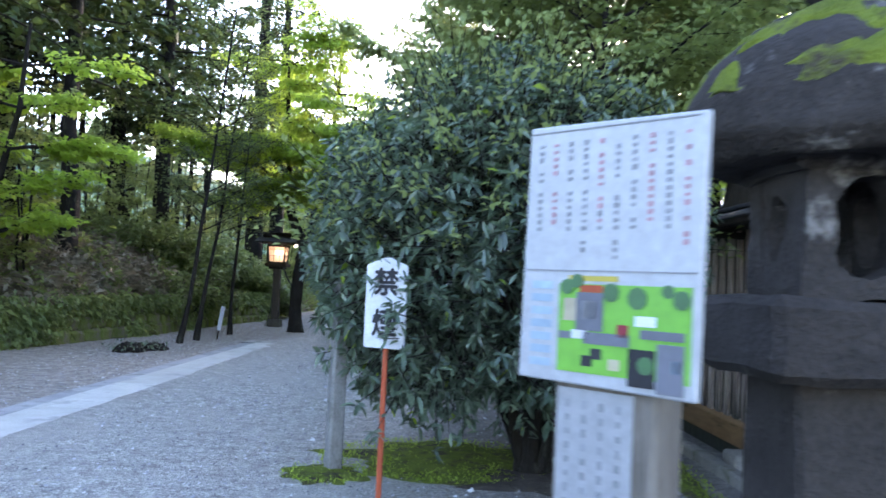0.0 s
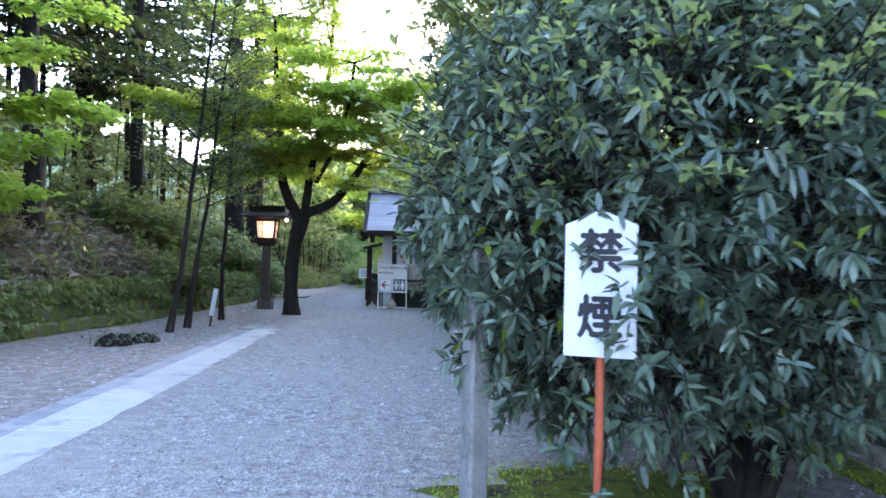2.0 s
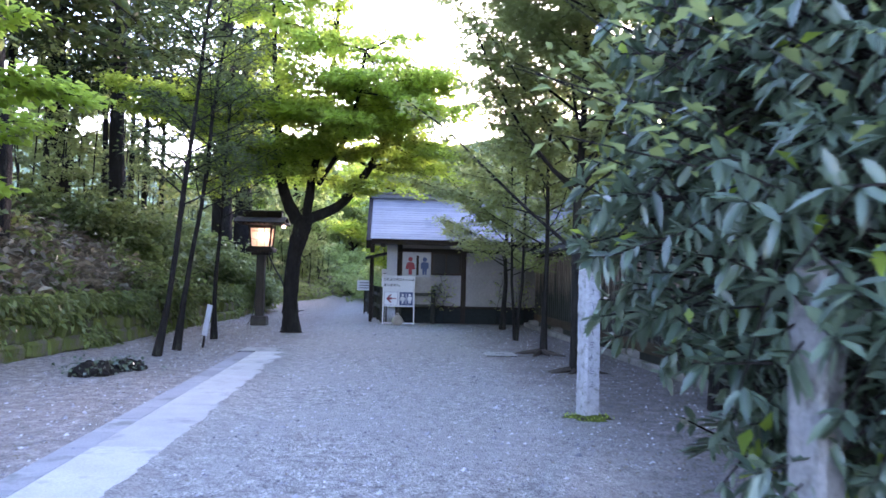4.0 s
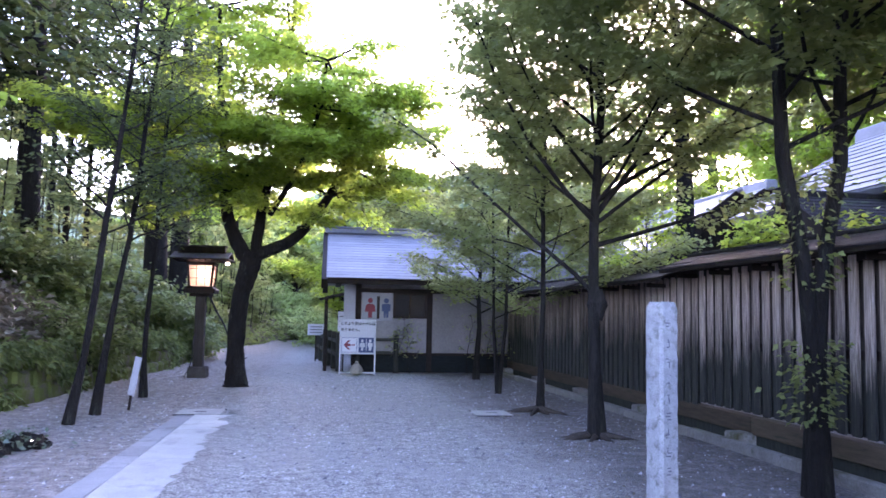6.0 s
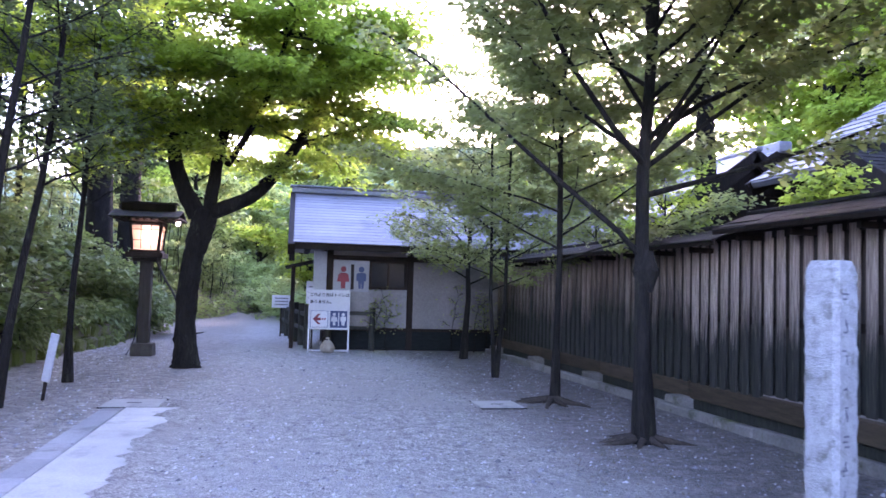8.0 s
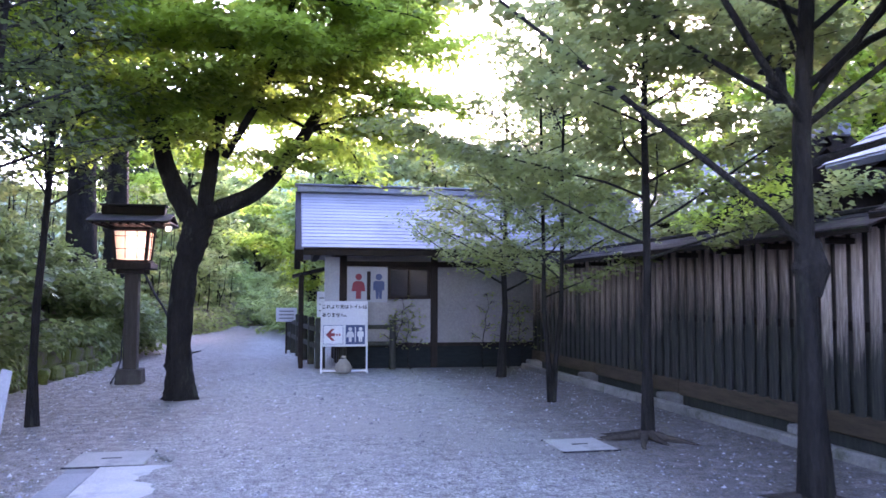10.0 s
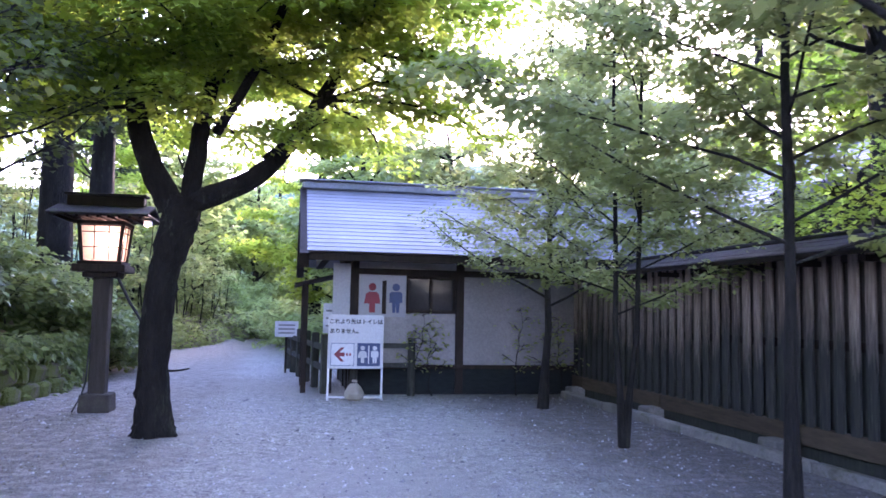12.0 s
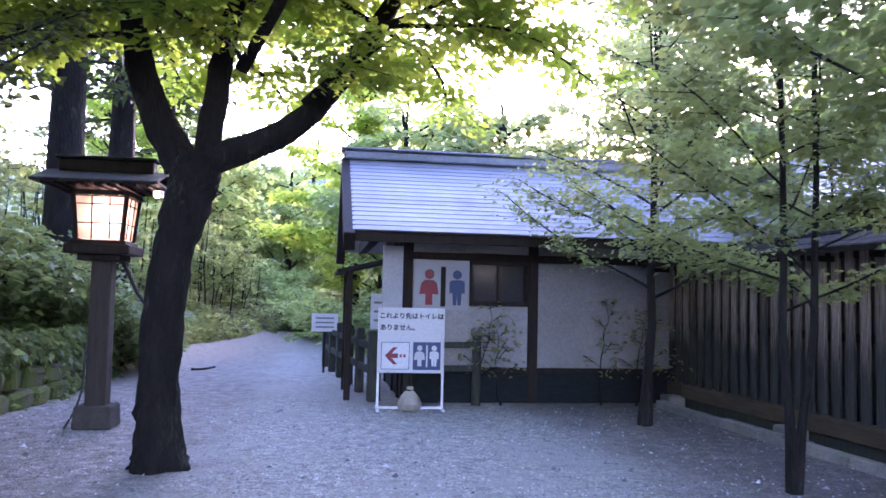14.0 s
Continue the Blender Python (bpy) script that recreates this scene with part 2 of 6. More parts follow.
INK = mat("black_ink", (0.015, 0.015, 0.018), (0.03, 0.03, 0.035), 0.7, 3, 30, bump=0.0)
RED = mat("red_print", (0.17, 0.008, 0.018), (0.22, 0.012, 0.026), 0.55, 3, 30, bump=0.0)
PINK = mat("faded_red_print", (0.26, 0.11, 0.14), (0.31, 0.15, 0.18), 0.6, 3, 30, bump=0.0)
BLUE = mat("navy_print", (0.013, 0.036, 0.11), (0.02, 0.048, 0.145), 0.5, 3, 30, bump=0.0)
PALEBLUE = mat("pale_blue_print", (0.20, 0.28, 0.36), (0.25, 0.33, 0.41), 0.6, 3, 30, bump=0.0)
GREY_INK = mat("grey_print", (0.12, 0.125, 0.14), (0.18, 0.185, 0.20), 0.6, 3, 30, bump=0.0)
SLATE = mat("slate_print", (0.075, 0.08, 0.105), (0.11, 0.115, 0.145), 0.6, 3, 30, bump=0.0)
FAINT = mat("faint_print", (0.13, 0.137, 0.16), (0.175, 0.182, 0.205), 0.6, 3, 30, bump=0.0)
GREEN = mat("green_print", (0.075, 0.24, 0.018), (0.10, 0.30, 0.03), 0.5, 3, 30, bump=0.0)
DARKGREEN = mat("dark_green_print", (0.02, 0.08, 0.03), (0.04, 0.12, 0.04), 0.5, 3, 30, bump=0.0)
YELLOW = mat("yellow_print", (0.30, 0.24, 0.03), (0.36, 0.29, 0.04), 0.5, 3, 30, bump=0.0)
BEIGE = mat("beige_print", (0.28, 0.24, 0.17), (0.34, 0.30, 0.21), 0.5, 3, 30, bump=0.0)
VERMILION = mat("worn_vermilion_paint", (0.26, 0.05, 0.025), (0.36, 0.085, 0.04), 0.7, 8, 60, (1, 1, 0.4), 0.2, 0.004, stain=(0.10, 0.045, 0.03), stain_at=0.6)
WHITEPAINT = mat("white_painted_steel", (0.66, 0.67, 0.68), (0.76, 0.77, 0.78), 0.5, 5, 50, bump=0.05, stain=(0.4, 0.38, 0.36), stain_at=0.7)
SANDBAG = mat("sandbag_cloth", (0.24, 0.21, 0.165), (0.36, 0.325, 0.27), 0.95, 8, 120, bump=0.5)
PANE = mat("dark_window_glass", (0.02, 0.02, 0.024), (0.035, 0.035, 0.04), 0.12, 2, 20, bump=0.02)
CABLE = mat("black_cable", (0.012, 0.012, 0.013), (0.02, 0.02, 0.022), 0.6, 5, 30, bump=0.0)
ROOT = mat("root_litter", (0.03, 0.026, 0.022), (0.09, 0.075, 0.06), 1.0, 6, 40, bump=0.9, dist=0.03)
LAMP_PAPER = paper_mat()
BULB = emit_mat("bulb", (1.0, 0.74, 0.45), 2.0)
LEAF_MAPLE = leaf_mat("maple_leaf", (0.085, 0.145, 0.020), (0.17, 0.265, 0.034), (0.28, 0.39, 0.055), (0.56, 0.72, 0.10), 0.66)
LEAF_MID = leaf_mat("broad_leaf", (0.054, 0.078, 0.03), (0.107, 0.146, 0.052), (0.192, 0.24, 0.088), (0.45, 0.51, 0.16), 0.6)
LEAF_DARK = leaf_mat("cedar_spray", (0.014, 0.027, 0.010), (0.028, 0.048, 0.016), (0.05, 0.075, 0.024), (0.09, 0.13, 0.03), 0.3, 0.6)
LEAF_BUSH = leaf_mat("evergreen_leaf", (0.014, 0.030, 0.022), (0.046, 0.077, 0.055), (0.115, 0.165, 0.108), (0.18, 0.27, 0.10), 0.26, 0.36, 0.6)
LEAF_BANK = leaf_mat("undergrowth_leaf", (0.038, 0.060, 0.02), (0.090, 0.132, 0.04), (0.19, 0.245, 0.085), (0.27, 0.36, 0.08), 0.36, 0.45, 0.5)
# far foliage: distance haze and glow put into paler, greyer greens
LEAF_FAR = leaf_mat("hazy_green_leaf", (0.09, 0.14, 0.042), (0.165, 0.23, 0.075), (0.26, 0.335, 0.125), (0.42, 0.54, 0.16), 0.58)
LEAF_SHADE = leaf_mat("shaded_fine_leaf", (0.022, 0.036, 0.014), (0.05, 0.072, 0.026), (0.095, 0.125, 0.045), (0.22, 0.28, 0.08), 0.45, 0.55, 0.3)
LEAF_DRY = leaf_mat("dry_leaf", (0.085, 0.078, 0.056), (0.165, 0.152, 0.112), (0.27, 0.25, 0.19), (0.24, 0.19, 0.12), 0.2, 0.85, 0.2)


# ---- mesh helpers ----
RNG = np.random.default_rng(7)


def part(name, bm, material, parent=None, label=""):
    me = bpy.data.meshes.new(name)
    bm.to_mesh(me)
    bm.free()
    me.materials.append(material)
    ob = new(name, me)
    ob.parent = parent
    if label:
        ob["label"] = label
    return ob


def thing(name, m, label, category, group="", kind=""):
    ob = new(name)
    ob.empty_display_size = 0.1
    ob.matrix_basis = m
    return tagged(ob, label, category, group, kind)


def box(size, at=(0, 0, 0), bevel=0.0, rz=0, rx=0, ry=0, taper=1.0, bm=None):
    """A box centred at `at`, its top scaled by taper, with bevelled edges."""
    own = bmesh.new()
    bmesh.ops.create_cube(own, size=1)
    for v in own.verts:
        k = taper if v.co.z > 0 else 1.0
        v.co = Vector((v.co.x * size[0] * k, v.co.y * size[1] * k, v.co.z * size[2]))
    if bevel:
        bmesh.ops.bevel(own, geom=own.edges[:], offset=bevel, segments=1, affect="EDGES")
    own.transform(pose(*at, rx, ry, rz))
    if bm is None:
        return own
    me = bpy.data.meshes.new("tmp")
    own.to_mesh(me)
    own.free()
    bm.from_mesh(me)
    bpy.data.meshes.remove(me)
    return bm


def cyl(r1, r2, depth, at=(0, 0, 0), segs=16, rx=0, ry=0, rz=0):
    bm = bmesh.new()
    bmesh.ops.create_cone(bm, cap_ends=True, segments=segs, radius1=r1, radius2=r2, depth=depth)
    bm.transform(pose(*at, rx, ry, rz))
    return bm


def prism(outline, depth, m=None):
    """A flat outline in x, z pushed along y."""
    bm = bmesh.new()
    a = [bm.verts.new((x, -depth / 2, z)) for x, z in outline]
    b = [bm.verts.new((x, depth / 2, z)) for x, z in outline]
    n = len(outline)
    bm.faces.new(a)
    bm.faces.new(b[::-1])
    for k in range(n):
        bm.faces.new((a[(k + 1) % n], a[k], b[k], b[(k + 1) % n]))
    bmesh.ops.recalc_face_normals(bm, faces=bm.faces[:])
    if m is not None:
        bm.transform(m)
    return bm


def lathe(profile, segs, power=0.0):
    """A turned shape from (radius, z) pairs; six segments give a hexagonal one."""
    bm = bmesh.new()
    rings = []
    for r, z in profile:
        rings.append([bm.verts.new((r * math.cos(2 * math.pi * k / segs), r * math.sin(2 * math.pi * k / segs), z)) for k in range(segs)])
    for a, b in zip(rings, rings[1:]):
        for k in range(segs):
            bm.faces.new((a[k], a[(k + 1) % segs], b[(k + 1) % segs], b[k]))
    bm.faces.new(rings[0][::-1])
    bm.faces.new(rings[-1])
    return bm


def rough_up(bm, amount, scale=3.0, seed=0.0):
    for v in bm.verts:
        v.co += noise.noise_vector(v.co * scale + Vector((seed, seed * 2, 0))) * amount


def raw(name, verts, faces, material, parent=None, label="", smooth=False):
    me = bpy.data.meshes.new(name)
    me.from_pydata(verts, [], faces)
    me.materials.append(material)
    if smooth:
        me.polygons.foreach_set("use_smooth", np.ones(len(me.polygons), dtype=bool))
    ob = new(name, me)
    ob.parent = parent
    if label:
        ob["label"] = label
    return ob


def quads(name, verts, faces, material, parent=None):
    """A mesh from numpy arrays of corners and four-sided faces."""
    me = bpy.data.meshes.new(name)
    me.vertices.add(len(verts))
    me.vertices.foreach_set("co", np.ascontiguousarray(verts, dtype=np.float32).ravel())
    nf = len(faces)
    me.loops.add(nf * 4)
    me.loops.foreach_set("vertex_index", np.ascontiguousarray(faces, dtype=np.int32).ravel())
    me.polygons.add(nf)
    me.polygons.foreach_set("loop_start", np.arange(0, nf * 4, 4, dtype=np.int32))
    me.update(calc_edges=True)
    me.materials.append(material)
    ob = new(name, me)
    ob.parent = parent
    return ob


def unit(a):
    return a / np.maximum(np.linalg.norm(a, axis=1, keepdims=True), 1e-6)


def leaf_arrays(p, d, size, width=0.42, fold=0.12, flat=0.35):
    """Pointed leaves, a folded pair of faces each: base at p, blade along d. flat: how level they lie."""
    n = len(p)
    d = unit(d)
    up = unit(np.column_stack([RNG.normal(0, flat, n), RNG.normal(0, flat, n), np.ones(n)]))
    side = unit(np.cross(d, up))
    nor = np.cross(side, d)
    s = (size * RNG.uniform(0.65, 1.25, n))[:, None]
    tip = p + d * s - np.array([0, 0, 1]) * s * 0.15
    mid = p + d * s * 0.48
    l = mid + side * s * width + nor * s * fold
    r = mid - side * s * width + nor * s * fold
    v = np.stack([p, r, tip, l], 1).reshape(-1, 3)
    f = np.arange(n * 4).reshape(-1, 4)
    return v, f


def long_leaves(p, d, size, width=0.16, fold=0.05, flat=0.6):
    """Long oval leaves folded along the midrib, curving down to the tip."""
    n = len(p)
    d = unit(d)
    up = unit(np.column_stack([RNG.normal(0, flat, n), RNG.normal(0, flat, n), np.ones(n)]))
    side = unit(np.cross(d, up))
    nor = np.cross(side, d)
    s = (size * RNG.uniform(0.6, 1.25, n))[:, None]
    drop = np.array([0, 0, 1]) * s * RNG.uniform(0.02, 0.3, n)[:, None]
    r1, r2 = (p + d * s * k + q * side * s * width + nor * s * fold - drop * k * k for k, q in ((0.3, 0.9), (0.68, 0.85)))
    l1, l2 = (p + d * s * k + q * side * s * width + nor * s * fold - drop * k * k for k, q in ((0.3, -0.9), (0.68, -0.85)))
    v = np.stack([p, r1, r2, p + d * s - drop, l2, l1], 1).reshape(-1, 3)
    k = np.arange(n)[:, None] * 6
    return v, np.concatenate([k + np.array([[0, 1, 2, 3]]), k + np.array([[0, 3, 4, 5]])])


class Wood:
    """Collects tapered round limbs into one mesh."""

    def __init__(self):
        self.v, self.f, self.n = [], [], 0

    def tube(self, pts, radii, segs=8):
        pts = np.asarray(pts, float)
        t = np.gradient(pts, axis=0)
        t = unit(t)
        ref = np.where(np.abs(t[:, 2:3]) > 0.9, np.array([[1.0, 0, 0]]), np.array([[0, 0, 1.0]]))
        a = unit(np.cross(t, ref))
        b = np.cross(t, a)
        ang = np.linspace(0, 2 * np.pi, segs, endpoint=False)
        ring = a[:, None, :] * np.cos(ang)[None, :, None] + b[:, None, :] * np.sin(ang)[None, :, None]
        r = np.asarray(radii, float)[:, None, None]
        if segs > 6:
            r = r * (1 + 0.10 * np.sin(3 * ang + self.n)[None, :, None] + 0.06 * RNG.normal(size=(len(pts), segs, 1)))
        v = pts[:, None, :] + ring * r
        k = np.arange(segs)
        for i in range(len(pts) - 1):
            q = np.stack([i * segs + k, i * segs + (k + 1) % segs, (i + 1) * segs + (k + 1) % segs, (i + 1) * segs + k], 1)
            self.f.append(q + self.n)
        self.v.append(v.reshape(-1, 3))
        self.n += len(pts) * segs

    def make(self, name, material, parent, label=""):
        ob = quads(name, np.concatenate(self.v), np.concatenate(self.f), material, parent)
        ob.data.polygons.foreach_set("use_smooth", np.ones(len(ob.data.polygons), dtype=bool))
        if label:
            ob["label"] = label
        return ob


def curve_pts(p0, d, length, n=7, lift=0.0, wob=0.12):
    """A wandering line from p0 along d that bends up (lift > 0) or droops."""
    p, d, out = np.array(p0, float), np.array(d, float), []
    d /= np.linalg.norm(d)
    step = length / (n - 1)
    for _ in range(n):
        out.append(p.copy())
        d = d + RNG.normal(0, wob, 3) + np.array([0, 0, lift / n])
        d /= np.linalg.norm(d)
        p = p + d * step
    return np.array(out)


def spray(wood, limb, r, twig_len, every, leaves, store, level=0.5, start=0.25, wide=0.10, droop=-0.05):
    """Side twigs along a limb, kept level, with leaves along them."""
    seg = np.linalg.norm(np.diff(limb, axis=0), axis=1)
    total = seg.sum()
    n = max(3, int(total * (1 - start) / every))
    cum = np.concatenate([[0], np.cumsum(seg)])
    for k in range(n):
        s = total * (start + (1 - start) * (k + RNG.uniform(0, 1)) / n)
        i = min(np.searchsorted(cum, s) - 1, len(seg) - 1)
        i = max(i, 0)
        q = limb[i] + (limb[i + 1] - limb[i]) * (s - cum[i]) / max(seg[i], 1e-6)
        d = limb[i + 1] - limb[i]
        d = d / np.linalg.norm(d)
        sd = np.cross(d, [0, 0, 1.0]) * (1 if k % 2 else -1)
        sd = sd / max(np.linalg.norm(sd), 0.1)
        td = d * 0.6 + sd * RNG.uniform(0.5, 1.1) + RNG.normal(0, 0.15, 3)
        td[2] *= level
        ln = twig_len * RNG.uniform(0.5, 1.15) * (1 - 0.45 * s / total)
        tw = curve_pts(q, td, ln, 4, droop, 0.1)
        wood.tube(tw[[0, 3]], [r, r * 0.35], 3)
        m = max(4, int(leaves * ln / twig_len))
        w = RNG.uniform(0.1, 1.05, m)
        j = np.minimum((w * 3).astype(int), 2)
        fr = (w * 3 - j)[:, None]
        base = tw[j] * (1 - fr) + tw[np.minimum(j + 1, 3)] * fr
        base = base + RNG.normal(0, wide, (m, 3)) * np.array([1, 1, 0.45])
        tdu = td / np.linalg.norm(td)
        dirs = tdu + RNG.normal(0, 0.7, (m, 3))
        dirs[:, 2] = dirs[:, 2] * 0.4 - 0.15
        store.append((base, dirs))


def crown(store, size, material, parent, flat=0.35, width=0.42, label=""):
    p, d = np.concatenate([a for a, _ in store]), np.concatenate([b for _, b in store])
    v, f = leaf_arrays(p, d, size, width=width, flat=flat)
    ob = quads("crown", v, f, material, parent)
    if label:
        ob["label"] = label
    return ob


def trunk_line(height, lean=(0, 0), n=9, wob=0.04):
    z = np.linspace(0, height, n)
    x = lean[0] * z / height + np.cumsum(RNG.normal(0, wob, n)) * (z > 0)
    y = lean[1] * z / height + np.cumsum(RNG.normal(0, wob, n)) * (z > 0)
    return np.column_stack([x, y, z])


def young_tree(at, height, dia, fork, n_limbs, reach, leaves, size, leafmat, label, barkmat=BARK2, lean=(0, 0), rise=0.5, group="", stems=1, twig=0.6, every=0.14, top=0.75, join=0.0, gap=1.0):
    """A slender garden tree: straight stem, limbs fanning out from `fork` upwards, level sprays of small leaves."""
    t = thing("tree", pose(*at), label, "tree", group)
    wood, store = Wood(), []
    for s in range(stems):
        ln = (lean[0] + (0.45 * (s - 0.5) if stems > 1 else 0), lean[1] + RNG.uniform(-0.1, 0.1))
        tl = trunk_line(height, ln, 10, 0.025)
        if stems > 1:
            tl[:, 0] += (s - 0.5) * 0.10
            if join:
                k0 = np.clip((tl[:, 2] - join) / 1.2, 0, 1)
                tl[:, 0] = lean[0] * tl[:, 2] / height + k0 * (s - 0.5) * gap * (0.35 + 0.08 * tl[:, 2])
                tl[:, 1] *= k0
        rad = dia / 2 * np.linspace(1, 0.22, 10)
        rad[0] *= 1.55
        wood.tube(tl, rad, 9)
        for k in range(n_limbs // stems):
            z = fork + (height - fork) * (k / max(n_limbs // stems - 1, 1)) * 0.93
            i = min(int(z / height * 9), 8)
            q = tl[i] + (tl[i + 1] - tl[i]) * (z / height * 9 - i)
            a = k * 2.4 + RNG.uniform(-0.4, 0.4) + s
            f = (z - fork) / max(height - fork, 0.1)
            ln2 = reach * (1 - top * f) * RNG.uniform(0.75, 1.15)
            limb = curve_pts(q, (math.cos(a), math.sin(a), rise), ln2, 7, 0.1, 0.07)
            r = dia * 0.16 * (1 - 0.5 * f)
            wood.tube(limb, np.linspace(r, 0.006, 7), 5)
            spray(wood, limb, 0.006, twig, every, leaves, store)
    wood.make("trunk", barkmat, t)
    crown(store, size, leafmat, t)
    return t


# ---- the ground ----
def bank_foot(y):
    """How far to the left the bank begins."""
    return float(np.interp(y, (0, 12, 16.5, 19, 22, 26, 30, 38, 43, 50, 62), (-7.9, -7.4, -6.9, -6.4, -6.15, -5.95, -6.05, -6.0, -4.9, -3.4, -1.2))) + 0.12 * math.sin(y * 0.5)


def ground_z(x, y):
    """Level court; the bank on the left; woods rising far off."""
    f = bank_foot(y) - 0.25
    h = 0.0
    if x < f:
        s = f - x
        k = min(max((31 - y) / 6, 0), 1)
        h = k * 0.68 * min(1, s / 0.25) + 2.4 * (1 - math.exp(-s / 3.0)) + 0.05 * s
        h += 0.15 * min(s, 1) * noise.noise(Vector((x * 0.8, y * 0.8, 0)))
    return h


def build_ground():
    xs = np.concatenate([[-900, -300, -100, -50, -30], np.arange(-22, -5, 0.4), np.arange(-5, 8, 1.0), [9, 12, 16, 24, 40, 80, 300, 900]])
    ys = np.concatenate([[-900, -300, -80, -40], np.arange(-20, 60, 0.8), [64, 70, 80, 100, 140, 300, 900]])
    verts = [(x, y, ground_z(x, y)) for y in ys for x in xs]
    nx = len(xs)
    faces = [(j * nx + i, j * nx + i + 1, (j + 1) * nx + i + 1, (j + 1) * nx + i) for j in range(len(ys) - 1) for i in range(nx - 1)]
    ob = raw("ground", verts, faces, GRAVEL, smooth=True)
    ob.data.materials.append(BANK)
    for p in ob.data.polygons:
        c = p.center
        if c.x < bank_foot(c.y) - 0.1 or c.y > 62 or c.x > 16 or c.y < -22:
            p.material_index = 1
    tagged(ob, "grey gravel court rising to a wooded earth bank", "ground", kind="structure")


build_ground()


def build_strip():
    """Pale paved strip in two bands, of long slabs with joints."""
    t = thing("pavement", pose(0, 0, 0), "pale concrete strip in two bands across the gravel", "pavement", kind="structure")
    for x0, x1, top, m, step in ((-3.96, -3.735, 0.012, PAVE2, 0.6), (-3.72, -3.13, 0.018, PAVE, 2.0)):
        y = -8.0
        while y < 17.35:
            y1 = min(y + step, 17.38)
            bm = box((x1 - x0, y1 - y - 0.006, 0.12), ((x0 + x1) / 2 + RNG.normal(0, 0.003), (y + y1) / 2, top - 0.06 + RNG.normal(0, 0.0015)), 0.005)
            part("slab", bm, m, t)
            y = y1


build_strip()


def gravel_spill():
    """Gravel washed over the strip's edge, thickest at its far end."""
    verts, rows = [], np.arange(2.0, 17.9, 0.045)
    for y in rows:
        n = noise.noise(Vector((y * 2.1, 4, 0))) + 0.6 * noise.noise(Vector((y * 6.5, 9, 0))) + 0.35 * noise.noise(Vector((y * 19, 2, 0)))
        reach = max(0.012, (0.05 + 0.10 * max(0, min((y - 11) / 5, 1))) * (0.7 + 1.5 * n))
        verts += [(-3.13 - reach, y, 0.0195), (-3.13 - reach * 0.55, y, 0.030), (-3.08, y, 0.022), (-2.9, y, 0.001)]
    faces = [(4 * j + i, 4 * j + i + 1, 4 * j + i + 5, 4 * j + i + 4) for j in range(len(rows) - 1) for i in range(3)]
    tagged(raw("gravel_spill", verts, faces, GRAVEL, smooth=True), "grey gravel washed over the pale strip's edge", "gravel", kind="stuff")


gravel_spill()


def cover(at, size, rz, label):
    t = thing("drain_cover", pose(*at, 0, 0, rz), label, "drain cover", "drain covers")
    part("lid", box((size[0], size[1], 0.07), (0, 0, -0.018), 0.006), PAVE, t)
    for q in (-1, 1):
        part("rim", box((size[0] + 0.03, 0.012, 0.06), (0, q * (size[1] / 2 + 0.008), -0.016)), INK, t, "dark iron rim")
    part("slot", box((0.16, 0.03, 0.004), (0, 0, 0.018)), INK, t, "dark lifting slot")


cover((-3.70, 17.74, 0), (0.62, 0.62), 0, "pale concrete drain cover set in gravel at the strip's end")
cover((0.52, 17.66, 0), (0.53, 0.6), 1, "pale concrete drain cover set in bare earth")


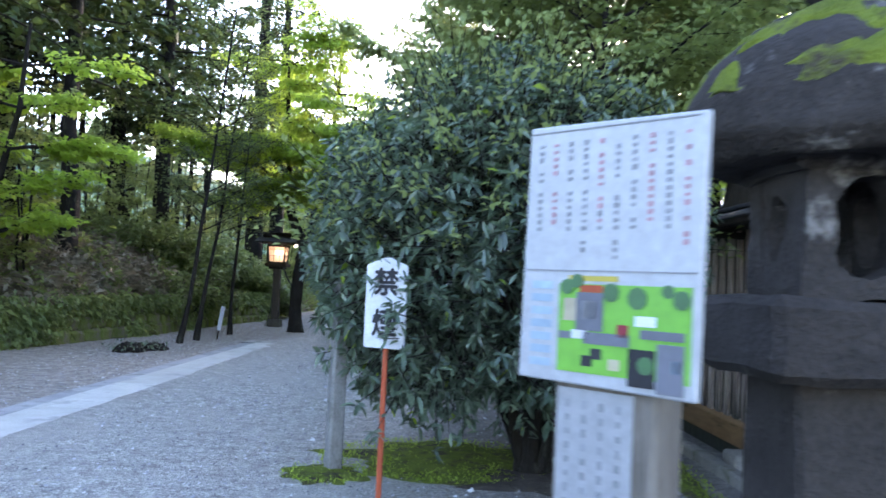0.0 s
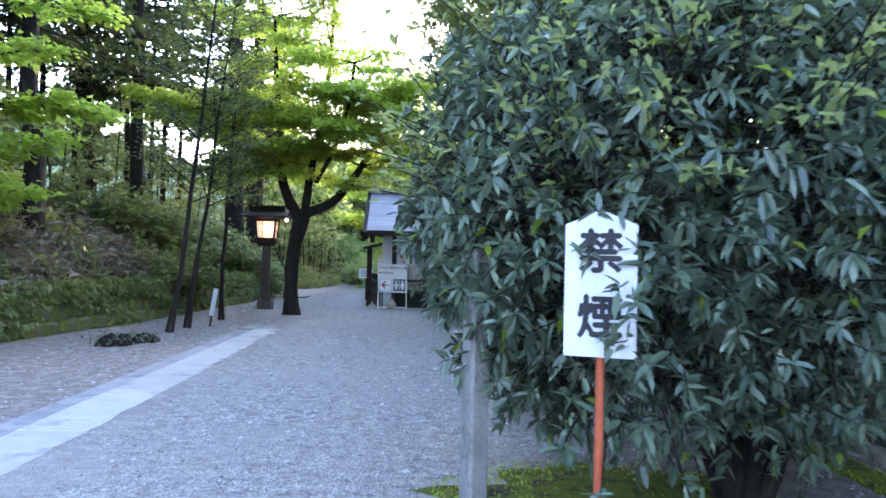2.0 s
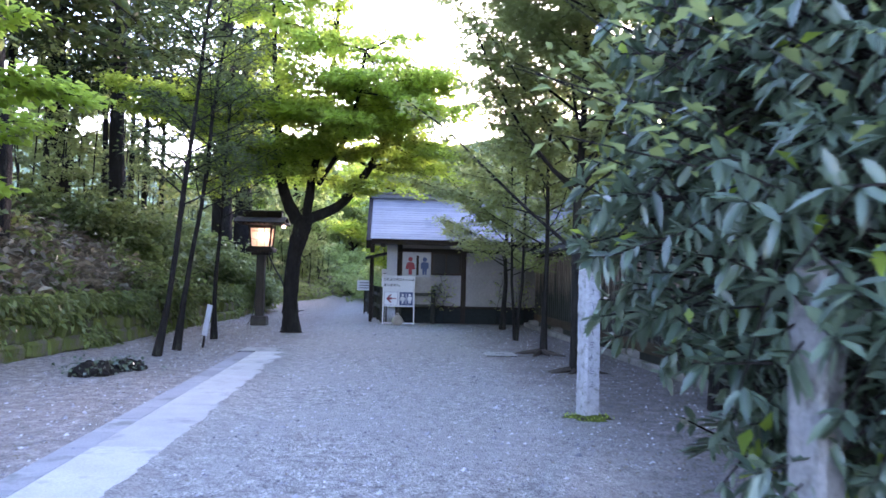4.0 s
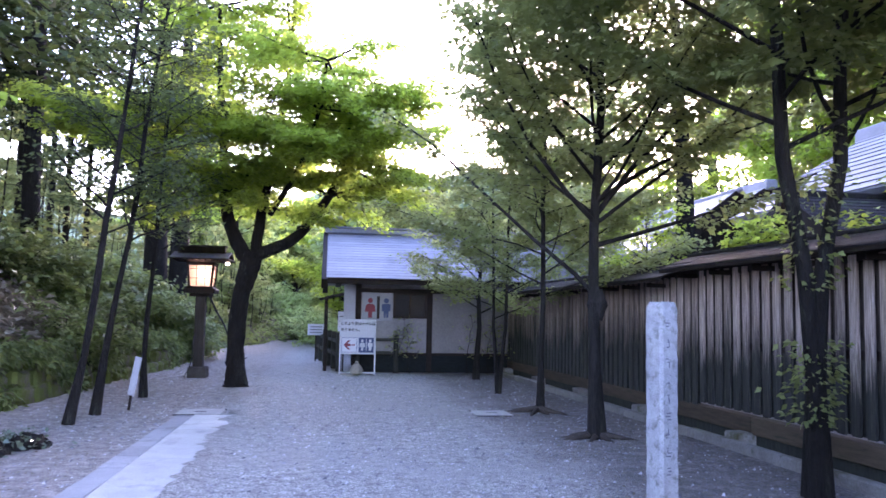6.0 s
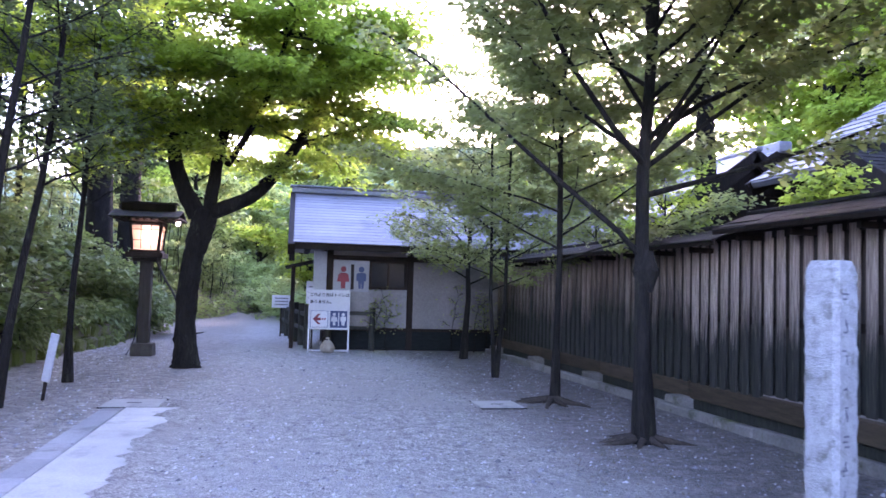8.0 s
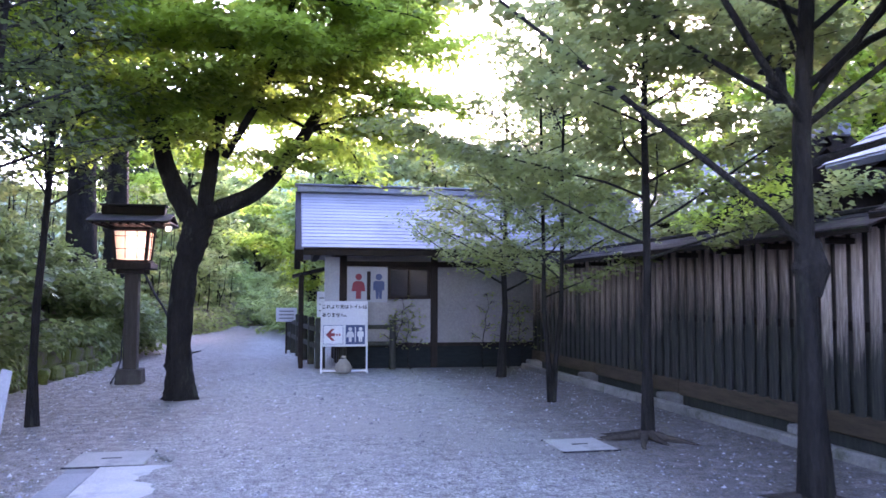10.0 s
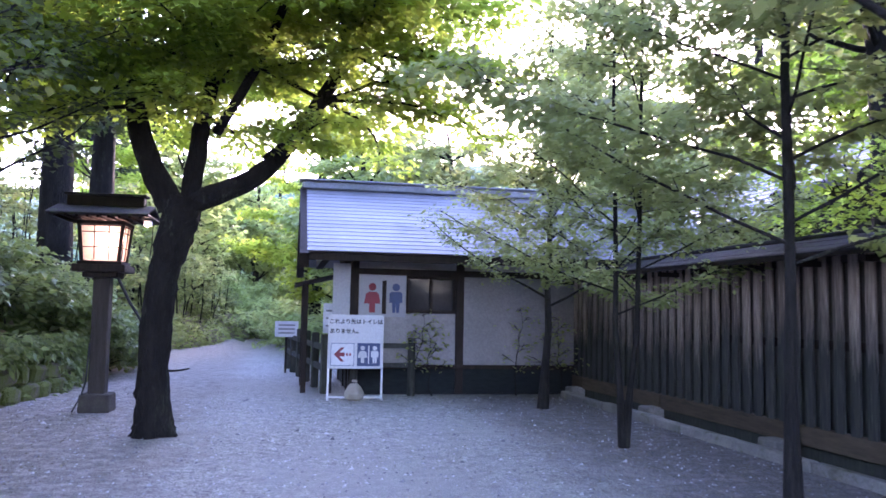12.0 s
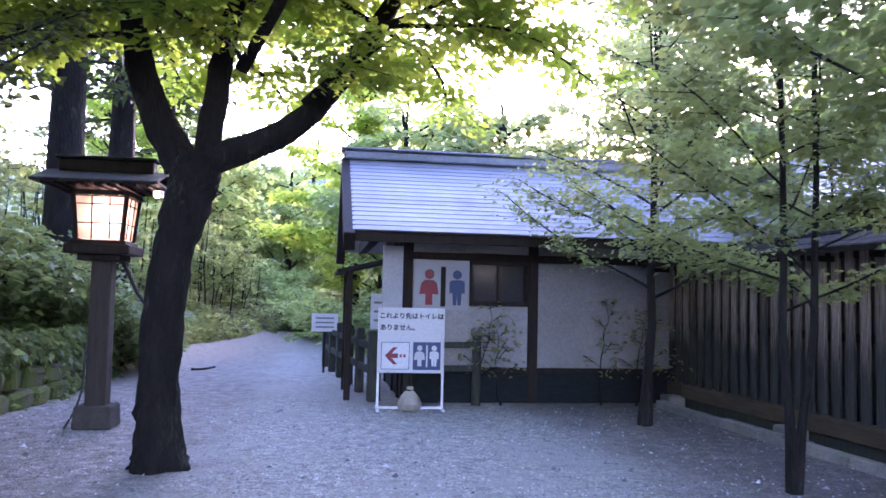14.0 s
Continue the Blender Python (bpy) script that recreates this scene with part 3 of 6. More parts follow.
# ---- the roofed board fence ----
def build_fence():
    """Yamato-style fence: boards in two staggered layers, beams, a small shingled roof, a kerb in front."""
    a, b = Vector((3.42, 1.0, 0)), Vector((2.72, 26.0, 0))
    d = (b - a).normalized()
    ang = math.degrees(math.atan2(d.y, d.x)) - 90
    t = thing("fence", pose(a.x, a.y, 0, 0, 0, ang), "tall weathered board fence with a small shingled roof", "fence", kind="structure")
    length = (b - a).length
    boards = []
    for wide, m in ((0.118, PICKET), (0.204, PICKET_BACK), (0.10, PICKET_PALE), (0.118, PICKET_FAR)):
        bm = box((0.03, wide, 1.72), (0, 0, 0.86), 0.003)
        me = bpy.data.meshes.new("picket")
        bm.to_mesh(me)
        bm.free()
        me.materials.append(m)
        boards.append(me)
    k = 0
    y = 0.1
    while y < length - 0.1:
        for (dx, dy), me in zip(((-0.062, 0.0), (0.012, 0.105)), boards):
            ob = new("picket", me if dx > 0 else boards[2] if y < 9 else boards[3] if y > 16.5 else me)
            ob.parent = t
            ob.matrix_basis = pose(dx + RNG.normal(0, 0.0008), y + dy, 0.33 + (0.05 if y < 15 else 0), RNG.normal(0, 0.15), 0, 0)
        y += 0.21
        k += 1
    # beams between posts
    y = 0.0
    while y < length:
        n = min(2.73, length - y)
        for z, w, hgt, m in ((0.24, 0.16, 0.2, ORANGEWOOD if y < 8 else BROWNWOOD), (2.09 if y < 15 else 2.0, 0.14, 0.12, DARKWOOD)):
            part("beam", box((w, n - 0.01, hgt), (0, y + n / 2, z), 0.008), m, t)
        part("rail", box((0.05, n - 0.01, 0.09), (0, y + n / 2, 1.15), 0.004), DARKWOOD, t)
        # added filler below the bottom beam, blocks sunlight leaking through from behind
        part("ground_sill", box((0.10, n - 0.01, 0.17), (0.01, y + n / 2, 0.055), 0.004), RAILWOOD, t)
        part("foundation_stone", box((0.30, 0.30, 0.17), (-0.13, y + 0.1, 0.075), 0.02), KERB, t)
        y += 2.73
    # roof in two heights
    for y0, y1, z in ((0, 15.2, 2.30), (15.2, length, 2.19)):
        y = y0
        while y < y1 - 0.05:
            n = min(1.82, y1 - y)
            for side in (-1, 1):
                for c in range(3):
                    x = side * (0.10 + 0.155 * c)
                    part("roof_board", box((0.19, n - 0.006, 0.022), (x, y + n / 2, z - 0.02 - 0.062 * c + RNG.normal(0, 0.003)), 0.004, 0, 0, side * 21), SHINGLE, t)
            part("ridge_cap", box((0.16, n - 0.006, 0.05), (0, y + n / 2, z + 0.025), 0.012), SHINGLE, t)
            y += n
        part("fascia", box((0.03, y1 - y0, 0.07), (-0.47, (y0 + y1) / 2, z - 0.19), 0.004), DARKWOOD, t)
    for y in np.arange(0.4, length, 0.91):
        part("rafter", box((0.72, 0.05, 0.06), (0, y, (2.04 if y < 15.2 else 1.94)), 0.004), DARKWOOD, t)
    # kerb
    k = thing("kerb", pose(a.x, a.y, 0, 0, 0, ang), "low worn stone kerb along the foot of the fence", "kerb", kind="structure")
    y = -1.0
    while y < length - 0.5:
        n = RNG.uniform(1.2, 2.0)
        n = min(n, length - 0.4 - y)
        bm = box((0.12, n - 0.012, 0.2), (-0.40 + RNG.normal(0, 0.006), y + n / 2, 0.0 + RNG.normal(0, 0.006)), 0.015)
        part("kerb_stone", bm, KERB, k)
        y += n


# ---- the toilet building ----
def text(body, size, m, material, parent, name="lettering", depth=0.002, bold=0.032):
    cu = bpy.data.curves.new(name, "FONT")
    cu.body, cu.size, cu.extrude, cu.align_x, cu.align_y = body, size, depth, "CENTER", "CENTER"
    tmp = bpy.data.objects.new("tmp", cu)
    scene.collection.objects.link(tmp)
    bpy.context.view_layer.update()
    src = bpy.data.meshes.new_from_object(tmp.evaluated_get(bpy.context.evaluated_depsgraph_get()))
    bpy.data.objects.remove(tmp)
    bm = bmesh.new()
    for k, (dx, dy) in enumerate(((0, 0), (1, 0), (-1, 0), (0, 1), (0, -1))):
        one = src.copy()
        one.transform(pose(dx * bold * size, dy * bold * size, k * 0.0003))
        bm.from_mesh(one)
        bpy.data.meshes.remove(one)
    me = bpy.data.meshes.new(name)
    bm.to_mesh(me)
    bm.free()
    me.materials.clear()
    me.materials.append(material)
    ob = new(name, me)
    ob.parent = parent
    ob.matrix_basis = m
    return ob


UP = pose(0, 0, 0, 90)


def figure_sign(parent, x, y, z, h, material, skirt, name="pictogram"):
    """A plain head-and-body symbol, flat."""
    bm = cyl(0.13 * h, 0.13 * h, 0.006, (x, y, z + 0.86 * h), 14, 90)
    w = 0.22 * h
    if skirt:
        o = [(-w, 0.62 * h), (-w * 1.25, 0.30 * h), (-w * 0.45, 0.30 * h), (-w * 0.45, 0), (w * 0.45, 0), (w * 0.45, 0.30 * h), (w * 1.25, 0.30 * h), (w, 0.62 * h), (w * 0.5, 0.70 * h), (-w * 0.5, 0.70 * h)]
    else:
        o = [(-w, 0.66 * h), (-w, 0.34 * h), (-w * 0.6, 0.34 * h), (-w * 0.5, 0), (-w * 0.08, 0), (0, 0.3 * h), (w * 0.08, 0), (w * 0.5, 0), (w * 0.6, 0.34 * h), (w, 0.34 * h), (w, 0.66 * h), (w * 0.6, 0.71 * h), (-w * 0.6, 0.71 * h)]
    b2 = prism(o, 0.006, pose(x, y, z))
    me = bpy.data.meshes.new("tmp")
    b2.to_mesh(me)
    b2.free()
    bm.from_mesh(me)
    bpy.data.meshes.remove(me)
    return part(name, bm, material, parent)


BX0, BX1, BY0, BY1 = -1.25, 4.6, 26.0, 28.9
EAVE_Z, RIDGE_Z, RIDGE_Y, EAVE_Y = 2.30, 3.62, 27.45, 25.22


def build_toilet_block():
    t = thing("building", pose(0, 0, 0), "small white-walled wooden toilet building with a grey-blue roof", "building", kind="structure")
    # foundation, walls
    part("foundation", box((BX1 - BX0, BY1 - BY0, 0.44), ((BX0 + BX1) / 2, (BY0 + BY1) / 2, 0.22), 0.01), mat("dark_base_boards", (0.006, 0.0075, 0.008), (0.018, 0.022, 0.022), 0.8, 3, 30, (2, 2, 8), 0.4), t, "dark stained base")
    for x0, x1, z0, z1 in ((-1.14, -0.32, 0.46, 2.05), (-0.32, 0.54, 0.46, 1.36), (0.68, 2.9, 0.46, 1.98), (3.02, 4.6, 0.46, 1.98), (-1.14, 0.54, 2.1, 2.24), (0.68, 4.6, 2.1, 2.24)):
        part("wall_panel", box((x1 - x0, 0.1, z1 - z0), ((x0 + x1) / 2, BY0 + 0.07, (z0 + z1) / 2)), PLASTER, t)
    part("wall_panel", box((BX1 - BX0 - 0.2, 0.1, 1.9), ((BX0 + BX1) / 2, BY1 - 0.07, 1.39)), PLASTER, t)
    for y0, y1 in ((26.14, 26.5), (27.5, 28.75)):
        part("wall_panel", box((0.1, y1 - y0, 1.7), (BX0 + 0.07, (y0 + y1) / 2, 1.3)), PLASTER, t)
    part("wall_panel", box((0.1, BY1 - BY0 - 0.3, 1.9), (BX1 - 0.07, (BY0 + BY1) / 2, 1.39)), PLASTER, t)
    for x in (-1.2, 0.61, 2.96, 4.55):
        part("post", box((0.14, 0.14, 2.3), (x, BY0 + 0.05, 1.15), 0.008), DARKWOOD, t)
    for y in (26.56, 27.45, 28.8):
        part("post", box((0.13, 0.13, 2.3), (BX0 + 0.04, y, 1.15), 0.008), DARKWOOD, t)
    part("sill_beam", box((BX1 - BX0, 0.16, 0.07), ((BX0 + BX1) / 2, BY0 + 0.05, 0.46), 0.006), DARKWOOD, t)
    part("lintel_beam", box((BX1 - BX0 + 0.1, 0.15, 0.1), ((BX0 + BX1) / 2, BY0 + 0.05, 2.05), 0.006), DARKWOOD, t)
    part("wall_plate", box((BX1 - BX0 + 0.9, 0.16, 0.14), ((BX0 + BX1) / 2 - 0.1, BY0 + 0.05, 2.32), 0.006), DARKWOOD, t)
    # window beside the notice
    w = part("window", box((0.86, 0.06, 0.06), (0.11, BY0 + 0.02, 1.39), 0.004), DARKWOOD, t, "dark timber-framed window")
    part("frame", box((0.86, 0.06, 0.06), (0.11, BY0 + 0.02, 1.98), 0.004), DARKWOOD, w)
    for x in (-0.29, 0.11, 0.51):
        part("stile", box((0.05, 0.05, 0.6), (x, BY0 + 0.02, 1.69), 0.004), DARKWOOD, w)
    part("pane", box((0.84, 0.012, 0.58), (0.11, BY0 + 0.05, 1.69)), PANE, w)
    # notice with the two figures
    n = part("notice_panel", box((0.78, 0.02, 0.7), (-0.72, BY0 + 0.006, 1.64), 0.003), SHEET, t, "pale panel with red and dark figures")
    figure_sign(n, -0.90, BY0 - 0.008, 1.36, 0.50, RED, True)
    figure_sign(n, -0.50, BY0 - 0.008, 1.36, 0.50, BLUE, False)
    part("divider", box((0.07, 0.006, 0.56), (-0.70, BY0 - 0.008, 1.62)), DARKWOOD, n)
    # white board post at the corner
    part("corner_board", box((0.3, 0.03, 1.3), (-1.42, BY0 - 0.06, 1.52), 0.003, 18), PAPER, t, "tall white board at the corner")
    # roof: two slopes of stepped metal courses
    run, rise = RIDGE_Y - EAVE_Y, RIDGE_Z - EAVE_Z
    slope = math.degrees(math.atan2(rise, run))
    ln = math.hypot(run, rise)
    rx0, rx1 = -2.0, 5.4
    courses = 18
    roof = part("roof", box((rx1 - rx0, ln, 0.05), ((rx0 + rx1) / 2, (RIDGE_Y + EAVE_Y) / 2, (RIDGE_Z + EAVE_Z) / 2 - 0.03), 0, 0, slope), DARKWOOD, t, "grey-blue stepped metal roof")
    part("back_slope", box((rx1 - rx0, ln, 0.07), ((rx0 + rx1) / 2, RIDGE_Y + run / 2, (RIDGE_Z + EAVE_Z) / 2), 0, 0, -slope), COPPER, roof)
    for k in range(courses):
        f = (k + 0.5) / courses
        bm = box((rx1 - rx0 + 0.04, ln / courses + 0.035, 0.018), ((rx0 + rx1) / 2, EAVE_Y + run * f, EAVE_Z + rise * f + 0.022), 0.003, 0, slope - 2.6)
        part("roof_course", bm, COPPER, roof)
    part("ridge", box((rx1 - rx0 + 0.2, 0.30, 0.14), ((rx0 + rx1) / 2, RIDGE_Y, RIDGE_Z + 0.06), 0.02), COPPER, roof)
    part("ridge_cap", box((rx1 - rx0 + 0.3, 0.38, 0.035), ((rx0 + rx1) / 2, RIDGE_Y, RIDGE_Z + 0.15), 0.01), COPPER, roof)
    part("fascia", box((rx1 - rx0, 0.04, 0.14), ((rx0 + rx1) / 2, EAVE_Y + 0.02, EAVE_Z - 0.06), 0.005), DARKWOOD, roof)
    for sgn in (1, -1):
        part("bargeboard", box((0.15, ln + 0.1, 0.26), (rx0 - 0.06, RIDGE_Y - sgn * run / 2, (RIDGE_Z + EAVE_Z) / 2 - 0.12), 0.008, 0, sgn * slope), DARKWOOD, roof)
    part("gable_wall", prism([(-(BY1 - BY0) / 2, 2.3), ((BY1 - BY0) / 2, 2.3), (0, 3.4)], 0.08, pose(BX0, RIDGE_Y, 0, 0, 0, 90)), DARKWOOD, t)
    for x in np.arange(rx0 + 0.3, rx1, 0.45):
        part("rafter", box((0.06, 0.9, 0.07), (x, 25.7, 2.46), 0.004, 0, slope), DARKWOOD, t)
    part("tie_beam", box((0.14, 3.0, 0.16), (BX0 - 0.45, 27.3, 2.28), 0.008), DARKWOOD, t)
    # little porch roof at the side entrance
    part("porch_roof", box((0.95, 1.6, 0.05), (-1.72, 26.9, 1.92), 0.006, 0, 0, -14), SHINGLE, t)
    for y in (26.25, 27.55):
        part("porch_post", box((0.09, 0.09, 1.86), (-2.0, y, 0.93), 0.006), DARKWOOD, t)
    part("porch_beam", box((0.08, 1.5, 0.08), (-2.0, 26.9, 1.8), 0.005), DARKWOOD, t)


def build_railing():
    t = thing("railing", pose(-1.66, 26.1, 0), "dark wooden post-and-rail railing along the path", "railing")
    for k in range(6):
        part("post", box((0.13, 0.13, 0.98), (-0.12 * k, 1.1 * k, 0.49), 0.015, 6), RAILWOOD, t)
    for z in (0.42, 0.76):
        part("rail", box((0.07, 5.6, 0.10), (-0.31, 2.75, z), 0.012, 6.2), RAILWOOD, t)
    t = thing("railing", pose(-1.3, 25.7, 0), "short dark wooden railing before the white wall", "railing")
    for x in (0.1, 1.05):
        part("post", cyl(0.065, 0.06, 0.95, (x, 0.05, 0.475), 12), RAILWOOD, t)
    for z in (0.5, 0.82):
        part("rail", box((1.1, 0.06, 0.08), (0.55, 0.05, z), 0.012), RAILWOOD, t)
    for x, y, z, w, h in ((-2.3, 30.3, 0.95, 0.5, 0.34), (-1.55, 26.15, 1.25, 0.3, 0.5)):
        s = thing("notice_board", pose(x, y, 0), "small white notice board on a thin post by the railing", "notice board")
        part("board", box((w, 0.02, h), (0, 0, z), 0.003), PAPER, s)
        part("post", box((0.04, 0.04, z + h / 2), (0, 0.03, (z + h / 2) / 2), 0.004), DARKWOOD, s)
        for k in range(3):
            part("text_bar", box((w * 0.7, 0.003, 0.03), (0, -0.0125, z + h * (0.25 - 0.25 * k))), GREY_INK, s)


def build_a_frame():
    """The white toilet sign on a steel stand, with a sandbag on its foot."""
    m = pose(-1.22, 25.22, 0, 0, 0, -2)
    t = thing("signboard", m, "white toilet direction sign on a white steel stand", "sign")
    part("board", box((0.86, 0.025, 0.84), (0, 0.02, 0.90), 0.004), WHITE, t)
    for x in (-0.42, 0.42):
        part("leg", box((0.03, 0.03, 1.3), (x, 0.05, 0.65), 0.003), WHITEPAINT, t)
        part("foot", box((0.035, 0.5, 0.03), (x, 0.1, 0.015), 0.003), WHITEPAINT, t)
    part("cross_bar", box((0.84, 0.03, 0.03), (0, -0.02, 0.04), 0.003), WHITEPAINT, t)
    text("これより先はトイレは", 0.084, pose(0, 0.003, 1.21) @ UP, INK, t)
    text("ありません。", 0.084, pose(-0.16, 0.003, 1.06) @ UP, INK, t)
    part("arrow_panel", box((0.35, 0.004, 0.34), (-0.205, 0.005, 0.70)), PAPER, t)
    for x, z, w, h in ((-0.205, 0.872, 0.36, 0.008), (-0.205, 0.528, 0.36, 0.008), (-0.384, 0.70, 0.008, 0.35), (-0.026, 0.70, 0.008, 0.35)):
        part("border", box((w, 0.005, h), (x, 0.003, z)), BLUE, t)
    part("arrow", prism([(-0.13, 0), (-0.02, 0.11), (0.035, 0.11), (-0.04, 0.03), (0.04, 0.03), (0.04, -0.03), (-0.04, -0.03), (0.035, -0.11), (-0.02, -0.11)], 0.005, pose(-0.21, 0.0, 0.70)), RED, t, "red arrow")
    for x in (-0.135, -0.085):
        part("arrow_dash", box((0.03, 0.005, 0.04), (x, 0.0, 0.70)), RED, t)
    part("toilet_panel", box((0.36, 0.004, 0.36), (0.205, 0.004, 0.70)), BLUE, t, "navy panel with white figures")
    figure_sign(t, 0.11, -0.002, 0.57, 0.27, WHITE, True)
    figure_sign(t, 0.30, -0.002, 0.57, 0.27, WHITE, False)
    part("divider", box((0.02, 0.005, 0.28), (0.205, -0.001, 0.70)), WHITE, t)
    s = thing("sandbag", pose(-1.24, 25.08, 0), "tied beige sandbag weighing down the sign stand", "sandbag")
    bm = lathe([(0.07, 0.0), (0.135, 0.04), (0.15, 0.11), (0.12, 0.19), (0.06, 0.25), (0.03, 0.275), (0.045, 0.31), (0.03, 0.33)], 14)
    rough_up(bm, 0.025, 9, 2.0)
    part("sack", bm, SANDBAG, s)
    part("tie", cyl(0.036, 0.036, 0.018, (0, 0, 0.275), 10), INK, s)


# ---- wooden lamp ----
def build_lamp():
    m = pose(-4.72, 23.95, 0, 0, 0, -1)
    t = thing("lantern_lamp", m, "dark wooden shrine lamp with lit paper panes", "lamp")
    part("base", box((0.40, 0.40, 0.24), (0, 0, 0.12), 0.015, taper=0.94), mat("dark_stone", (0.04, 0.035, 0.03), (0.10, 0.09, 0.078), 0.9, 6, 60, bump=0.6, stain=(0.07, 0.08, 0.05)), t, "square stone base")
    part("post", box((0.21, 0.21, 1.6), (0, 0, 1.02), 0.012), mat("lamp_post_wood", (0.026, 0.022, 0.018), (0.07, 0.06, 0.05), 0.75, 4, 40, (6, 6, 0.6), 0.4, 0.006), t)
    part("bracket", box((0.44, 0.44, 0.07), (0, 0, 1.80), 0.01), DARKWOOD, t)
    part("tray", box((0.66, 0.66, 0.10), (0, 0, 1.885), 0.012), DARKWOOD, t)
    part("tray_rim", box((0.56, 0.56, 0.05), (0, 0, 1.955), 0.008), DARKWOOD, t)
    z0, z1, w0, w1 = 1.98, 2.46, 0.23, 0.27
    for sx in (-1, 1):
        for sy in (-1, 1):
            lean = math.degrees(math.atan2(w1 - w0, z1 - z0))
            part("corner_post", box((0.045, 0.045, z1 - z0 + 0.02), (sx * (w0 + w1) / 2, sy * (w0 + w1) / 2, (z0 + z1) / 2), 0.004, 0, -sy * lean, sx * lean), DARKWOOD, t)
    for k in range(4):
        r = pose(0, 0, 0, 0, 0, 90 * k)
        bm = prism([(-w0 + 0.02, z0 + 0.02), (w0 - 0.02, z0 + 0.02), (w1 - 0.02, z1 - 0.02), (-w1 + 0.02, z1 - 0.02)], 0.006, pose(0, -w0 + 0.01, 0) @ pose(0, 0, z0) @ pose(0, 0, 0, lean) @ pose(0, 0, -z0))
        bm.transform(r)
        pane = part("paper_pane", bm, LAMP_PAPER, t, "lit warm paper pane")
        for x in (-0.08, 0.1):
            b = box((0.012, 0.012, z1 - z0 - 0.04), (x, -(w0 + w1) / 2 - 0.0, (z0 + z1) / 2), 0, 0, lean)
            b.transform(r)
            part("muntin", b, DARKWOOD, pane)
        for z in (2.16, 2.36):
            b = box((2 * w0, 0.012, 0.012), (0, -w0 - 0.005 - (z - z0) * 0.083, z))
            b.transform(r)
            part("muntin", b, DARKWOOD, pane)
        b = box((2 * w1 + 0.06, 0.05, 0.05), (0, -w1 - 0.005, z1 + 0.02), 0.004)
        b.transform(r)
        part("head_rail", b, DARKWOOD, t)
    part("bulb", cyl(0.03, 0.03, 0.10, (0.09, -0.02, 2.12), 12), BULB, t)
    # roof: eaves, sloping boards, ridge
    for x in np.linspace(-0.52, 0.52, 9):
        part("rafter", box((0.035, 0.95, 0.04), (x, 0, 2.55), 0.003), DARKWOOD, t)
    for sgn in (1, -1):
        part("roof_slope", box((1.24, 0.58, 0.035), (0, sgn * 0.27, 2.65), 0.006, 0, -sgn * 17), SHINGLE, t)
    part("roof_edge", box((1.26, 1.06, 0.03), (0, 0, 2.575), 0.004), DARKWOOD, t)
    part("ridge", box((0.98, 0.2, 0.14), (0, 0, 2.79), 0.012), DARKWOOD, t)
    part("ridge_cap", box((1.04, 0.26, 0.03), (0, 0, 2.875), 0.006), SHINGLE, t)
    # small flood lamp at the side, and the cable
    part("side_lamp", box((0.1, 0.1, 0.08), (0.56, -0.15, 2.50), 0.01), WHITEPAINT, t, "small white flood lamp")
    part("side_bulb", cyl(0.032, 0.032, 0.02, (0.56, -0.205, 2.48), 10, 90), BULB, t)
    w = Wood()
    w.tube(curve_pts((0.12, 0.1, 1.85), (0.35, 0.1, -0.6), 1.3, 9, -0.8, 0.10), np.full(9, 0.022), 6)
    w.tube([(-0.1, -0.13, 0.9), (-0.12, -0.14, 0.4), (-0.16, -0.18, 0.22), (-0.25, -0.24, 0.02)], np.full(4, 0.012), 5)
    w.make("cable", CABLE, t, "black cable")
    p = bpy.data.lights.new("lamp_light", "POINT")
    p.energy, p.color, p.shadow_soft_size = 1.5, (1.0, 0.78, 0.58), 0.06
    o = new("lamp_light", p)
    o.parent = t
    o.location = (0.09, -0.10, 2.26)


# ---- stone posts, signs, lantern ----
def stone_post(at, w, h, rz, marks, surface):
    t = thing("stone_post", pose(*at, 0, 0, rz), "pale rough granite name post with cut characters, standing in gravel", "stone post", "stone posts")
    bm = bmesh.new()
    n = 44
    rings = []
    for k in range(n + 1):
        z = h * k / n
        f = (1 + 0.045 * noise.noise(Vector((z * 9, at[1], 0)))) * (1.0 if k < n - 1 else (0.95 if k == n - 1 else 0.78))
        hw = w / 2 * f
        c = 0.75
        ring = [(hw, -hw * c), (hw, hw * c), (hw * c, hw), (-hw * c, hw), (-hw, hw * c), (-hw, -hw * c), (-hw * c, -hw), (hw * c, -hw)]
        rings.append([bm.verts.new((x + RNG.normal(0, w * 0.012), y + RNG.normal(0, w * 0.012), z if k < n else h)) for x, y in ring])
    for a, b in zip(rings, rings[1:]):
        for k in range(8):
            bm.faces.new((a[k], a[(k + 1) % 8], b[(k + 1) % 8], b[k]))
    bm.faces.new(rings[-1])
    bm.faces.new(rings[0][::-1])
    part("shaft", bm, surface, t)
    for k in range(marks):
        z = h * (0.9 - 0.75 * k / marks)
        for q in range(3):
            wide = RNG.random() < 0.6
            size = (w * RNG.uniform(0.14, 0.26), 0.004, w * 0.04) if wide else (w * 0.04, 0.004, w * RNG.uniform(0.14, 0.28))
            part("cut_mark", box(size, (-w * 0.12 + RNG.normal(0, w * 0.05), -w / 2 - 0.001, z - w * (0.13 * q))), SLATE, t)



stone_post((0.55, 11.6, 0), 0.18, 1.58, 20, 9, STONE)
stone_post((-0.30, 5.8, 0), 0.115, 1.48, 28, 0, mat("dull_granite", (0.12, 0.12, 0.115), (0.25, 0.25, 0.245), 0.85, 12, 100, (1, 1, 0.5), 0.8, stain=(0.09, 0.09, 0.075), stain_at=0.58))


